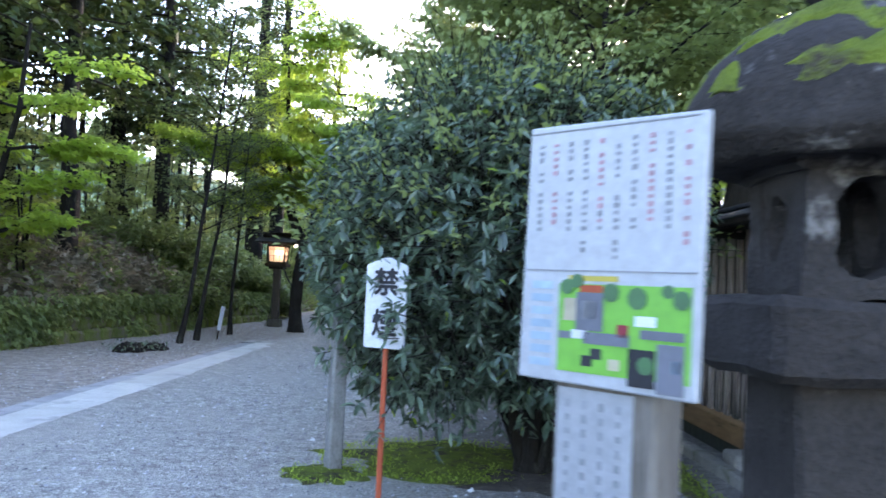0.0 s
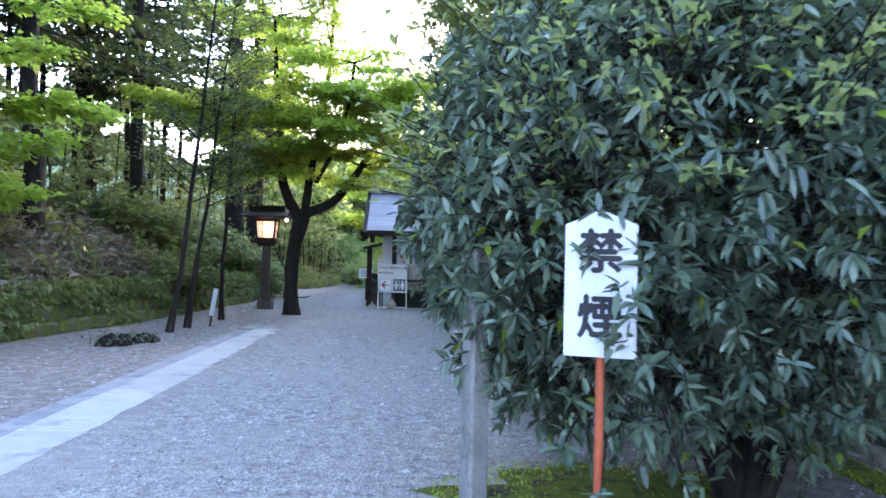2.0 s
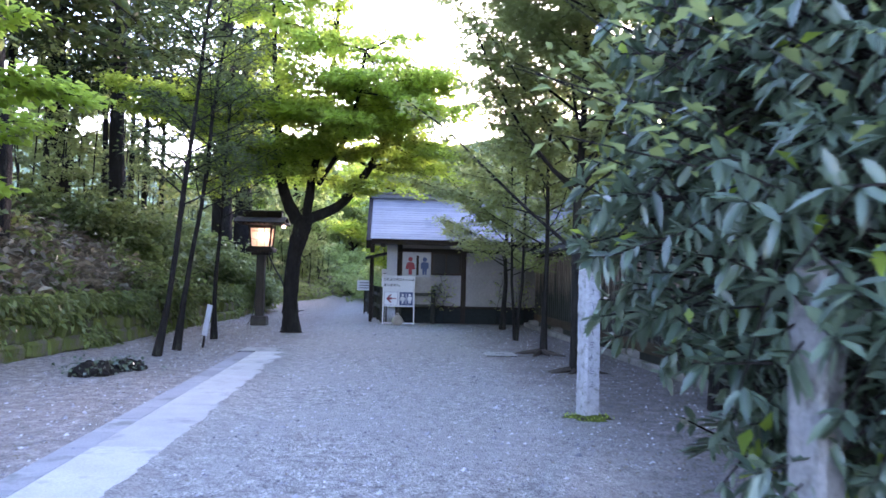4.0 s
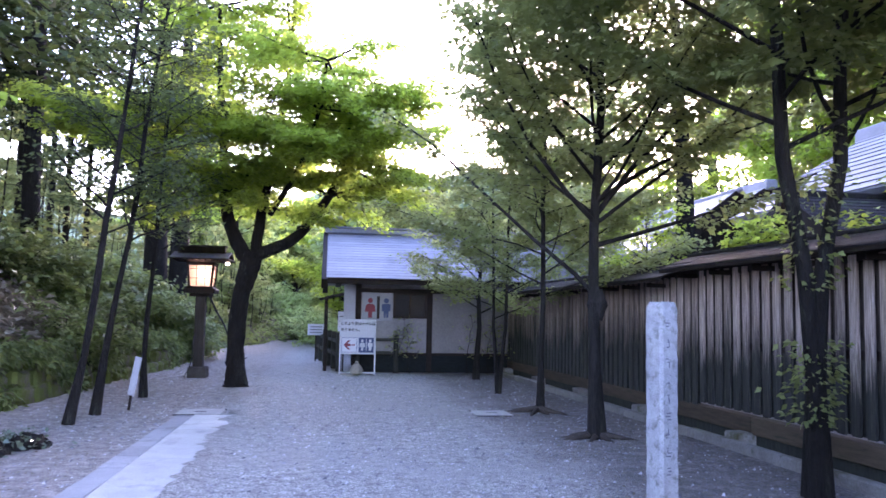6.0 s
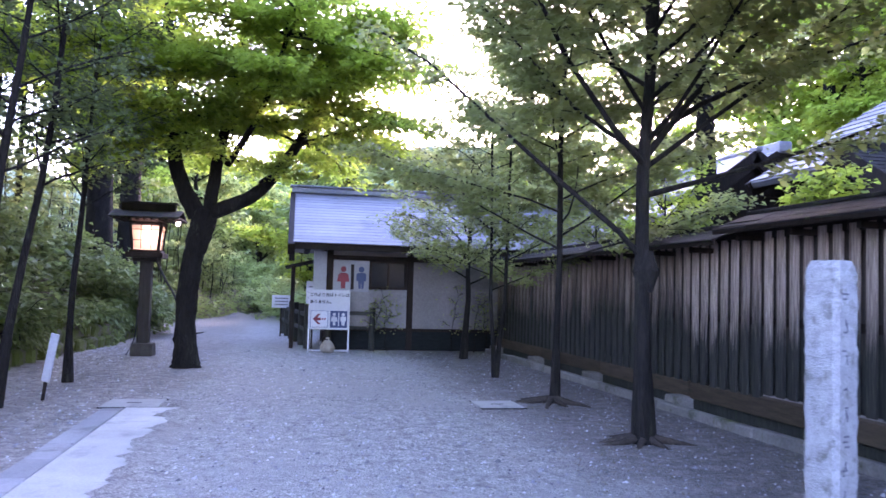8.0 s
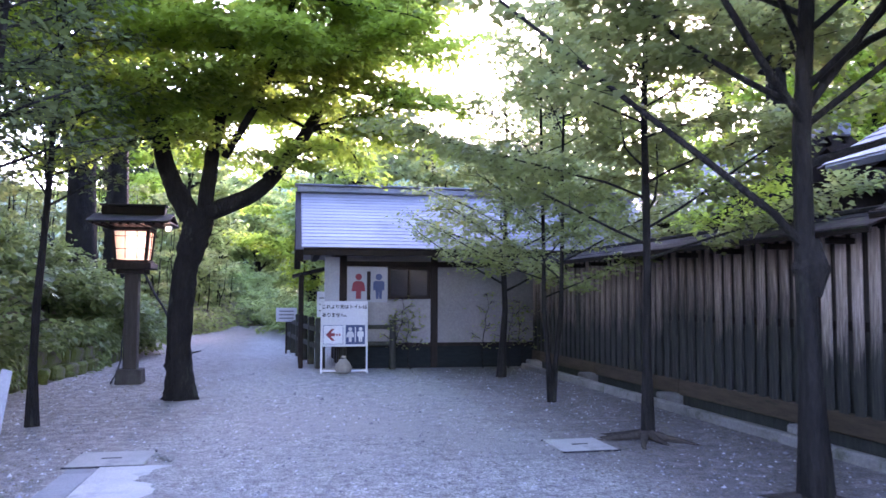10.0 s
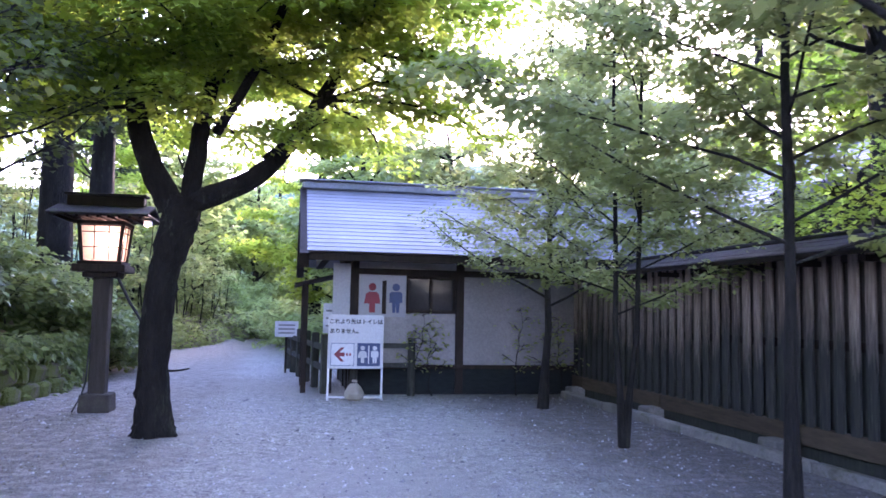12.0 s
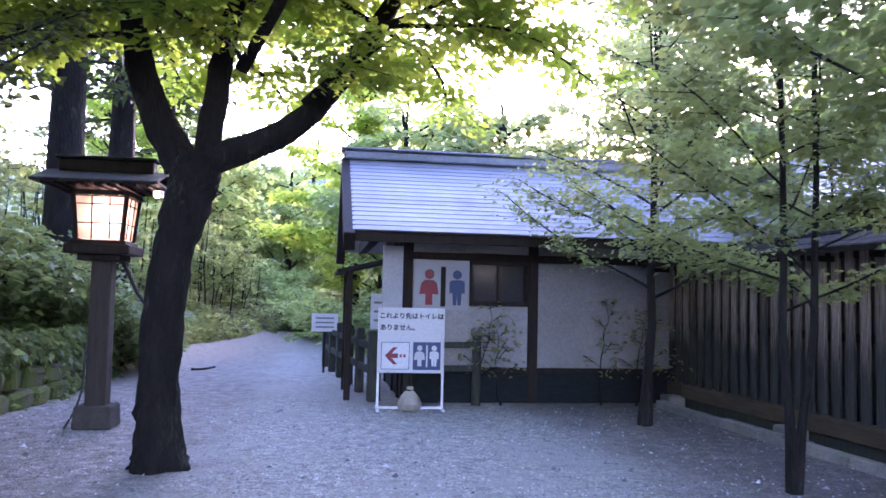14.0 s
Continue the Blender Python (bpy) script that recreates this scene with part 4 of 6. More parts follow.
def build_no_smoking():
    m = pose(0.125, 4.84, 0, 0, 0, -22)
    t = thing("no_smoking_sign", m, "white wooden no-smoking sign on a vermilion pole", "sign")
    part("board", prism([(-0.145, 1.04), (0.145, 1.04), (0.145, 1.575), (0.0, 1.635), (-0.145, 1.575)], 0.018, pose(0, -0.02, 0)), WHITE, t)
    part("pole", cyl(0.019, 0.017, 1.45, (0, 0.008, 0.725), 12), VERMILION, t, "worn vermilion pole")
    text("禁", 0.185, pose(0, -0.03, 1.455) @ UP, INK, t, bold=0.03)
    text("煙", 0.185, pose(0, -0.03, 1.19) @ UP, INK, t, bold=0.03)


def build_map_board():
    """Rules and a map of the grounds on a white board before a squared post."""
    l, r = Vector((0.70, 1.61, 0)), Vector((1.03, 1.29, 0))
    d = r - l
    ang = math.degrees(math.atan2(d.y, d.x))
    w = d.length
    t = thing("map_board", pose((l.x + r.x) / 2, (l.y + r.y) / 2, 0, 0, 0, ang), "white notice board with printed rules above a green site map", "notice board")
    part("board", box((w, 0.02, 0.60), (0, 0, 1.545), 0.004, ry=1.0), SHEET, t)
    part("post", box((0.27, 0.12, 1.5), (-0.01, 0.075, 0.75), 0.01), GREYWOOD, t)
    part("lower_sheet", box((0.2, 0.003, 0.55), (-0.03, 0.0125, 0.96)), SHEET, t, "white printed sheet")
    for k in range(4):
        for q in range(14):
            part("text_bar", box((0.011, 0.002, 0.02 * RNG.uniform(0.6, 1)), (-0.1 + 0.045 * k, 0.0105, 1.2 - 0.032 * q)), FAINT, t)
    f = -0.0115
    part("rule", box((w * 0.95, 0.002, 0.003), (0, f, 1.832)), GREY_INK, t)
    part("rule", box((w * 0.95, 0.002, 0.003), (0, f, 1.505)), GREY_INK, t)
    for k in range(10):
        x = w * (0.42 - 0.092 * k)
        z = 1.80
        m = PINK if k in (0, 2, 5, 8) else FAINT
        stop = 1.53 + RNG.uniform(0, 0.10)
        while z > stop:
            h = RNG.uniform(0.006, 0.012)
            if RNG.random() < 0.85:
                part("text_bar", box((0.010, 0.002, h), (x, f, z)), m if RNG.random() < 0.93 else GREY_INK, t)
            z -= 0.0165
    g = part("map_field", box((w * 0.72, 0.002, 0.2), (w * 0.10, f, 1.375)), GREEN, t, "green site map")
    for x, z, a, b, mm in ((-205, 135, 44, 70, DARKGREEN), (-165, 155, 40, 40, DARKGREEN), (-35, 120, 52, 80, DARKGREEN), (60, 105, 95, 60, DARKGREEN), (210, 105, 50, 55, DARKGREEN), (165, 130, 36, 36, DARKGREEN), (-115, 55, 104, 125, SLATE), (-110, 130, 88, 24, VERMILION), (-115, 60, 60, 60, GREY_INK), (-192, 60, 50, 74, BEIGE), (-50, -30, 170, 38, SLATE), (-210, -25, 48, 24, SLATE), (-152, -20, 58, 28, PAPER), (10, 0, 40, 40, RED), (90, 35, 72, 32, PAPER), (148, -5, 150, 28, SLATE), (80, -110, 92, 116, INK), (95, -100, 48, 84, DARKGREEN), (178, -105, 90, 150, SLATE), (198, -95, 34, 38, PALEBLUE)):
        x, z, a, b = x * 0.00069, z * 0.00069, a * 0.00069, b * 0.00069
        bm = cyl(min(a, b) * 0.6, min(a, b) * 0.6, 0.002, (0.045 + x, f - 0.0034, 1.375 + z), 9, 90) if mm is DARKGREEN else box((a, 0.002, b), (0.045 + x, f - 0.0022, 1.375 + z))
        part("map_mark", bm, mm, g)
    for x, z, mm in ((-0.059, -0.055, INK), (-0.083, -0.072, INK), (-0.012, -0.075, BEIGE)):
        part("map_mark", box((0.028, 0.002, 0.024), (0.045 + x, f - 0.0022, 1.375 + z)), mm, g)
    part("title_bar", box((0.13, 0.002, 0.012), (-0.03, f, 1.488)), YELLOW, t)
    for k in range(7):
        part("key_bar", box((0.06, 0.002, 0.018), (-w * 0.37, f, 1.47 - 0.03 * k)), PALEBLUE, t)


def arch_panel(w, h, t, rw, rh, n=16):
    """A slab in x, z with an oval hole through it."""
    bm = bmesh.new()
    loops = []
    for y in (-t / 2, t / 2):
        outer, inner = [], []
        for k in range(n):
            a = 2 * math.pi * k / n
            c, q = math.cos(a), math.sin(a)
            m = max(abs(c), abs(q))
            outer.append(bm.verts.new((w / 2 * c / m, y, h / 2 * q / m)))
            inner.append(bm.verts.new((rw * c, y, rh * q)))
        loops.append((outer, inner))
    (o0, i0), (o1, i1) = loops
    for k in range(n):
        j = (k + 1) % n
        bm.faces.new((o0[k], o0[j], i0[j], i0[k]))
        bm.faces.new((o1[j], o1[k], i1[k], i1[j]))
        bm.faces.new((o0[j], o0[k], o1[k], o1[j]))
        bm.faces.new((i0[k], i0[j], i1[j], i1[k]))
    bmesh.ops.recalc_face_normals(bm, faces=bm.faces[:])
    return bm


def build_stone_lantern():
    t = thing("stone_lantern", pose(1.76, 2.25, 0, 0, 0, 2), "massive old stone lantern with a mossy cap", "stone lantern")
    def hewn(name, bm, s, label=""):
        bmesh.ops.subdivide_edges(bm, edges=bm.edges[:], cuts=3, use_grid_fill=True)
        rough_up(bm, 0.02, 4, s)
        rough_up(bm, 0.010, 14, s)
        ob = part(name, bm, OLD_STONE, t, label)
        ob.data.polygons.foreach_set("use_smooth", np.full(len(ob.data.polygons), name in ("cap", "finial")))
        return ob
    hewn("plinth", box((0.85, 0.85, 0.24), (0, 0, 0.1), 0.05), 1.0)
    hewn("shaft", box((0.42, 0.42, 1.04), (0.0, 0, 0.71), 0.02, taper=0.96), 2.0)
    hewn("platform", box((0.68, 0.66, 0.25), (0, 0, 1.345), 0.03), 3.0, "broad stone platform with pale lichen")
    for k in range(4):
        bm = arch_panel(0.39, 0.44, 0.10, 0.07 if k % 2 else 0.125, 0.11 if k % 2 else 0.16)
        bm.transform(pose(0, 0, 1.69, 0, 0, 90 * k) @ pose(0, -0.15, 0))
        hewn("firebox_wall", bm, 4.0 + k, "stone firebox wall with an oval opening")
    hewn("lintel", box((0.46, 0.46, 0.08), (0, 0, 1.90), 0.02), 5.0)
    cap = [(0.24, 1.90), (0.42, 1.89), (0.49, 1.95), (0.48, 2.08), (0.41, 2.22), (0.28, 2.34), (0.14, 2.40), (0.08, 2.42)]
    hewn("cap", lathe(cap, 18), 7.0)
    bm = lathe([(r - 0.001, z - 0.001) for r, z in cap[3:]], 18)
    bmesh.ops.subdivide_edges(bm, edges=bm.edges[:], cuts=3, use_grid_fill=True)
    rough_up(bm, 0.02, 4, 7.0)
    rough_up(bm, 0.035, 7, 3.0)
    rough_up(bm, 0.02, 22, 5.0)
    part("moss", bm, MOSS, t, "green moss on the cap")
    hewn("finial", lathe([(0.07, 2.4), (0.12, 2.46), (0.13, 2.55), (0.09, 2.66), (0.02, 2.74)], 12), 9.0)


def leaning_board():
    t = thing("marker_board", pose(-4.72, 18.0, 0, 0, 0, -25), "narrow white marker board leaning in the earth", "sign")
    part("board", box((0.11, 0.02, 0.56), (0.05, 0, 0.49), 0.004, ry=11), WHITE, t)
    part("stake", box((0.03, 0.03, 0.32), (-0.02, 0.012, 0.13), 0.003, ry=8), DARKWOOD, t)


build_fence()
build_toilet_block()
build_railing()
build_a_frame()
build_lamp()
build_no_smoking()
build_map_board()
build_stone_lantern()
leaning_board()


# ---- the evergreen bush by the sign ----
def build_bush():
    t = thing("bush", pose(1.25, 6.05, 0), "large dense dark evergreen bush with glossy leaves", "bush")
    wood = Wood()
    for k in range(7):
        a = k * 0.9
        tl = curve_pts((0.07 * math.cos(a), 0.07 * math.sin(a), 0), (0.35 * math.cos(a), 0.35 * math.sin(a), 1), 1.9, 7, 0.1, 0.08)
        one = Wood()
        one.tube(tl, np.linspace(0.055, 0.025, 7), 8)
        one.make("stem", BARK, t)
    wood.tube([(0, 0, -0.05), (0, 0, 0.15), (0, 0, 0.5)], [0.19, 0.14, 0.10], 10)
    c, rad = np.array([-0.28, 0.25, 1.85]), np.array([1.52, 1.46, 1.45])
    store = []
    # leafy shoots on an uneven shell, fewer inside
    n = 3500
    d = unit(RNG.normal(size=(n, 3)))
    for q in d:
        if q[2] < -0.92:
            continue
        lump = 1 + 0.13 * noise.noise(Vector(q * 2.2)) + 0.08 * noise.noise(Vector(q * 5))
        f = lump * (1 - 0.42 * RNG.random() ** 2)
        e = c + q * rad * f
        out = q + RNG.normal(0, 0.35, 3) + np.array([0, 0, 0.15])
        shoot = curve_pts(e - out * 0.25, out, 0.42, 4, -0.15, 0.12)
        wood.tube(shoot[[0, 3]], [0.008, 0.003], 3)
        m = 15
        axis = out / np.linalg.norm(out)
        w = np.where(np.arange(m) < 9, RNG.uniform(0.85, 1.0, m), RNG.uniform(0.2, 0.8, m))
        j = np.minimum((w * 3).astype(int), 2)
        fr = (w * 3 - j)[:, None]
        base = shoot[j] * (1 - fr) + shoot[j + 1] * fr
        ring = RNG.normal(0, 1, (m, 3))
        ring = unit(ring - (ring @ axis)[:, None] * axis)
        dirs = ring + axis * RNG.uniform(0.15, 0.8, m)[:, None]
        dirs[:, 2] -= 0.2
        store.append((base, dirs))
    # sprigs that reach round the sign
    for k in range(15):
        q = np.array([RNG.uniform(-1.05, -0.72), -1.08, (1.02 + 0.05 * k)])
        out = np.array([RNG.uniform(-0.75, -0.35), -0.75, RNG.normal(-0.05, 0.2)])
        shoot = curve_pts(q, out, RNG.uniform(0.28, 0.46), 4, -0.2, 0.1)
        wood.tube(shoot[[0, 3]], [0.006, 0.003], 3)
        base = np.concatenate([np.repeat(shoot[3:4], 6, 0), shoot[RNG.integers(1, 4, 5)]]) + RNG.normal(0, 0.008, (11, 3))
        store.append((base, unit(out[None]) * 0.5 + RNG.normal(0, 0.6, (11, 3))))
    # low boughs drooping beside the stone post
    for k in range(26):
        q = np.array([RNG.uniform(-1.15, -0.5), RNG.uniform(-1.0, -0.4), RNG.uniform(0.75, 1.3)])
        out = np.array([RNG.uniform(-0.3, 0.25), -0.6, RNG.uniform(-0.7, -0.1)])
        shoot = curve_pts(q, out, RNG.uniform(0.35, 0.6), 4, -0.2, 0.1)
        wood.tube(shoot[[0, 3]], [0.007, 0.003], 3)
        base = np.concatenate([np.repeat(shoot[3:4], 8, 0), shoot[RNG.integers(1, 4, 6)]]) + RNG.normal(0, 0.01, (14, 3))
        store.append((base, unit(out[None]) * 0.4 + RNG.normal(0, 0.6, (14, 3))))
    airy = []
    for q in unit(RNG.normal(size=(520, 3))):
        if q[2] < -0.1:
            continue
        e = c + q * rad * RNG.uniform(0.92, 1.05)
        out = q + RNG.normal(0, 0.3, 3) + np.array([0, 0, 0.5])
        shoot = curve_pts(e, out, RNG.uniform(0.3, 0.55), 4, -0.1, 0.12)
        wood.tube(shoot[[0, 3]], [0.005, 0.002], 3)
        base = shoot[RNG.integers(0, 4, 11)] + RNG.normal(0, 0.03, (11, 3))
        airy.append((base, unit(out[None])[0] + RNG.normal(0, 0.6, (11, 3))))
    wood.make("branchwork", BARK, t)
    v, f = leaf_arrays(np.concatenate([a for a, _ in airy]), np.concatenate([b for _, b in airy]), 0.075, width=0.24, flat=0.5)
    quads("new_growth", v, f, LEAF_MID, t)["label"] = "loose lighter shoots round the crown"
    p, dd = np.concatenate([a for a, _ in store]), np.concatenate([b for _, b in store])
    keep = ~((p[:, 2] < 0.50) & (np.hypot(p[:, 0], p[:, 1]) > 0.2) & (RNG.random(len(p)) < 0.5))
    v, f = long_leaves(p[keep], dd[keep], 0.096)
    quads("foliage", v, f, LEAF_BUSH, t)
    pick = RNG.choice(len(p), 420, replace=False)
    v, f = leaf_arrays(p[pick] + RNG.normal(0, 0.03, (420, 3)), dd[pick], 0.095, width=0.24, flat=0.5)
    quads("young_leaves", v, f, LEAF_MAPLE, t)["label"] = "bright young leaves"


# ---- trees ----
def maple_by_lamp():
    """The leaning forked tree with spreading limbs and layered bright leaves."""
    t = thing("tree", pose(-3.70, 21.85, 0), "leaning forked maple with layered bright green leaves", "tree")
    wood, store = Wood(), []
    trunk = np.array([(0.02, 0, -0.05), (0.0, 0, 0.2), (-0.02, 0, 0.7), (-0.01, 0, 1.2), (0.05, 0.01, 1.8), (0.17, 0.02, 2.3), (0.24, 0.03, 2.6)])
    zz = np.linspace(0, 6, 40)
    fine = np.column_stack([np.interp(zz, np.arange(7), trunk[:, q]) for q in range(3)])
    wood.tube(fine, np.interp(zz, np.arange(7), [0.25, 0.19, 0.165, 0.162, 0.168, 0.195, 0.19]) * (1 + 0.05 * np.sin(zz * 5) * np.cos(zz * 2.3)), 22)
    def limb(pts, r0, r1, segs=9):
        pts = np.array(pts)
        line = pts
        for _ in range(2):
            cut = np.stack([line[:-1] * 0.75 + line[1:] * 0.25, line[:-1] * 0.25 + line[1:] * 0.75], 1).reshape(-1, 3)
            line = np.concatenate([line[:1], cut, line[-1:]])
        wood.tube(line, np.linspace(r0, r1, len(line)), segs + 4)
        return pts
    main = [limb([(0.2, 0.03, 2.5), (0.6, 0.0, 2.68), (1.02, -0.05, 2.86), (1.4, -0.08, 3.28), (1.72, -0.1, 3.8), (2.05, -0.1, 4.4), (2.35, 0.05, 5.2), (2.5, 0.1, 6.2)], 0.135, 0.035),
            limb([(0.1, 0.03, 2.5), (-0.14, 0.0, 2.98), (-0.29, -0.05, 3.43), (-0.34, -0.1, 3.92), (-0.4, -0.1, 5.2), (-0.55, 0.1, 6.4), (-0.6, 0.1, 7.6)], 0.155, 0.03),
            limb([(0.28, 0.03, 2.5), (0.36, 0.05, 3.2), (0.42, 0.08, 3.7), (0.52, 0.1, 4.1), (0.72, 0.2, 5.4), (0.85, 0.2, 6.8), (0.9, 0.2, 8.0)], 0.115, 0.03),
            limb([(-0.22, -0.08, 3.8), (-0.7, -0.3, 4.2), (-1.3, -0.4, 4.7), (-2.0, -0.6, 5.1)], 0.06, 0.025),
            limb([(0.55, 0.08, 3.4), (1.0, -0.5, 4.0), (1.3, -1.0, 4.6), (1.5, -1.5, 5.2), (1.6, -1.8, 6.0)], 0.06, 0.025)]
    for pts in main:
        spray(wood, pts, 0.008, 1.0, 0.15, 120, store, start=0.45, level=0.4, wide=0.11)
    for k in range(112):
        pts = main[k % 5]
        i = RNG.integers(len(pts) // 2, len(pts))
        i = max(i, 2)
        a = RNG.uniform(0, 2 * math.pi)
        ln = RNG.uniform(1.1, 2.3)
        q = curve_pts(pts[i], (math.cos(a), math.sin(a), RNG.uniform(-0.1, 0.35)), ln, 6, -0.1, 0.1)
        wood.tube(q, np.linspace(0.028, 0.006, 6), 5)
        spray(wood, q, 0.006, 0.8, 0.15, 140, store, start=0.15, level=0.3, wide=0.11)
    for q0, dv, ln in (((1.7, -0.1, 3.8), (0.8, -0.3, -0.1), 1.5), ((2.0, -0.1, 4.4), (1, 0.2, -0.3), 2.0), ((2.1, -0.1, 4.5), (0.9, -0.6, -0.35), 2.0), ((-0.2, -0.1, 3.9), (-0.6, -0.7, -0.25), 1.7), ((-0.22, -0.1, 3.6), (-1, 0.2, 0.0), 1.7), ((1.1, -0.1, 3.1), (0.5, -0.9, 0.3), 1.3), ((-0.3, -0.1, 4.6), (-1, 0.3, -0.25), 2.2), ((0.6, 0.1, 4.0), (-0.1, -1, 0.1), 1.8), ((0.55, 0.1, 3.5), (-0.3, -1, 0.2), 1.5), ((0.55, 0.1, 3.5), (0.2, 1, 0.2), 1.8), ((1.5, -0.1, 3.6), (0.3, 1, 0.2), 1.8)):
        q = curve_pts(q0, dv, ln, 7, -0.25, 0.08)
        wood.tube(q, np.linspace(0.03, 0.006, 7), 5)
        spray(wood, q, 0.006, 0.8, 0.13, 120, store, start=0.2, level=0.3, wide=0.10)
    wood.make("trunk", BARK, t, "dark mossy trunk with heavy limbs")
    crown(store, 0.088, LEAF_MAPLE, t, flat=0.4)


def bank_maple(at, seed_turn, label):
    """Understorey maple on the bank: level tiers of bright leaves."""
    t = thing("tree", pose(*at, 0, 0, seed_turn), label, "tree", "bright maples on the bank")
    wood, store = Wood(), []
    tl = trunk_line(5.2, (0.5, -0.3), 8, 0.06)
    wood.tube(tl, np.linspace(0.09, 0.03, 8), 8)
    for k in range(17):
        z = 1.9 + 3.2 * k / 16
        i = min(int(z / 5.2 * 7), 6)
        a = k * 2.1 + RNG.uniform(-0.4, 0.4)
        q = curve_pts(tl[i], (math.cos(a), math.sin(a), 0.18), RNG.uniform(1.4, 2.6), 7, -0.1, 0.08)
        wood.tube(q, np.linspace(0.03, 0.006, 7), 5)
        spray(wood, q, 0.006, 0.9, 0.14, 75, store, start=0.2, level=0.2, wide=0.1)
    wood.make("trunk", BARK, t)
    crown(store, 0.13, LEAF_MAPLE, t, flat=0.25)
    return t


def cedar(at, height, dia, low, leaves, label, rz=0.0):
    """Tall forest conifer: straight dark bole, drooping dark sprays."""
    t = thing("tree", pose(*at, 0, 0, rz), label, "tree", "tall trees of the wood")
    wood, store = Wood(), []
    tl = trunk_line(height, (RNG.uniform(-0.3, 0.3), RNG.uniform(-0.3, 0.3)), 10, 0.04)
    rad = dia / 2 * np.linspace(1, 0.3, 10)
    rad[0] *= 1.35
    wood.tube(tl, rad, 12)
    n = 34
    for k in range(n):
        z = low + (height - low - 0.3) * k / n
        i = min(int(z / height * 9), 8)
        q = tl[i] + (tl[i + 1] - tl[i]) * (z / height * 9 - i)
        a = k * 2.4 + RNG.uniform(-0.5, 0.5)
        ln = RNG.uniform(1.3, 3.0) * (1 - 0.5 * (z - low) / (height - low))
        limb = curve_pts(q, (math.cos(a), math.sin(a), 0.15), ln, 6, -0.5, 0.1)
        wood.tube(limb, np.linspace(0.035, 0.01, 6), 4)
        spray(wood, limb, 0.008, 0.9, 0.24, leaves, store, start=0.2, level=0.6, wide=0.2, droop=-0.5)
    wood.make("trunk", BARK, t)
    crown(store, 0.27, LEAF_DARK, t, flat=0.7, width=0.26)
    return t


def broadleaf(at, height, dia, low, reach, label, leafmat, rz=0.0, size=0.22, leaves=44):
    """Full woodland tree with rising limbs."""
    t = thing("tree", pose(*at, 0, 0, rz), label, "tree", "broadleaved trees of the wood")
    wood, store = Wood(), []
    tl = trunk_line(height * 0.85, (RNG.uniform(-0.5, 0.5), RNG.uniform(-0.4, 0.4)), 9, 0.08)
    wood.tube(tl, dia / 2 * np.linspace(1.2, 0.25, 9), 10)
    n = 30
    for k in range(n):
        z = low + (height * 0.85 - low) * k / n
        i = min(int(z / (height * 0.85) * 8), 7)
        a = k * 2.4 + RNG.uniform(-0.5, 0.5)
        ln = reach * RNG.uniform(0.6, 1.1) * (1 - 0.45 * k / n)
        limb = curve_pts(tl[i], (math.cos(a), math.sin(a), 0.55), ln, 7, 0.0, 0.12)
        wood.tube(limb, np.linspace(dia * 0.14, 0.01, 7), 5)
        spray(wood, limb, 0.008, 1.0, 0.2, leaves, store, start=0.3, level=0.5, wide=0.18)
    wood.make("trunk", BARK, t)
    crown(store, size, leafmat, t, flat=0.5)
    return t


def sapling(at, rz=0.0):
    """Thin understorey stems with a loose veil of leaves."""
    t = thing("sapling", pose(*at, 0, 0, rz), "thin leafy saplings standing on the bank", "sapling", "saplings of the bank")
    wood, store = Wood(), []
    for k in range(5):
        x, y = RNG.uniform(-0.8, 0.8, 2)
        h = RNG.uniform(2.2, 4.2)
        tl = trunk_line(h, (RNG.uniform(-0.3, 0.3), RNG.uniform(-0.3, 0.3)), 7, 0.04) + np.array([x, y, -0.1])
        wood.tube(tl, np.linspace(0.028, 0.008, 7), 6)
        for q in range(7):
            i = RNG.integers(1, 7)
            a = RNG.uniform(0, 6.28)
            limb = curve_pts(tl[i], (math.cos(a), math.sin(a), 0.3), RNG.uniform(0.5, 1.0), 5, -0.2, 0.12)
            wood.tube(limb, np.linspace(0.009, 0.004, 5), 3)
            spray(wood, limb, 0.004, 0.4, 0.15, 18, store, start=0.2, wide=0.09)
    wood.make("branchwork", BARK, t)
    crown(store, 0.13, LEAF_MID, t, flat=0.5)
    return t


def ivy(at, label, z0, z1, n):
    """Climbing leaves on a trunk."""
    z = RNG.uniform(z0, z1, n)
    a = RNG.uniform(0, 6.283, n)
    r = 0.10 + np.abs(RNG.normal(0, 0.09, n))
    p = np.column_stack([at[0] + r * np.cos(a), at[1] + r * np.sin(a), z])
    d = np.column_stack([np.cos(a), np.sin(a), RNG.normal(-0.2, 0.4, n)])
    v, f = leaf_arrays(p, d, 0.065, width=0.34, flat=0.8)
    tagged(quads("ivy", v, f, LEAF_MID), label, "ivy", kind="stuff")


build_bush()
maple_by_lamp()
ivy((2.10, 12.1), "ivy leaves climbing a fence-side trunk", 0.6, 1.3, 260)
ivy((2.10, 12.1), "ivy leaves high on a fence-side trunk", 1.7, 3.4, 420)

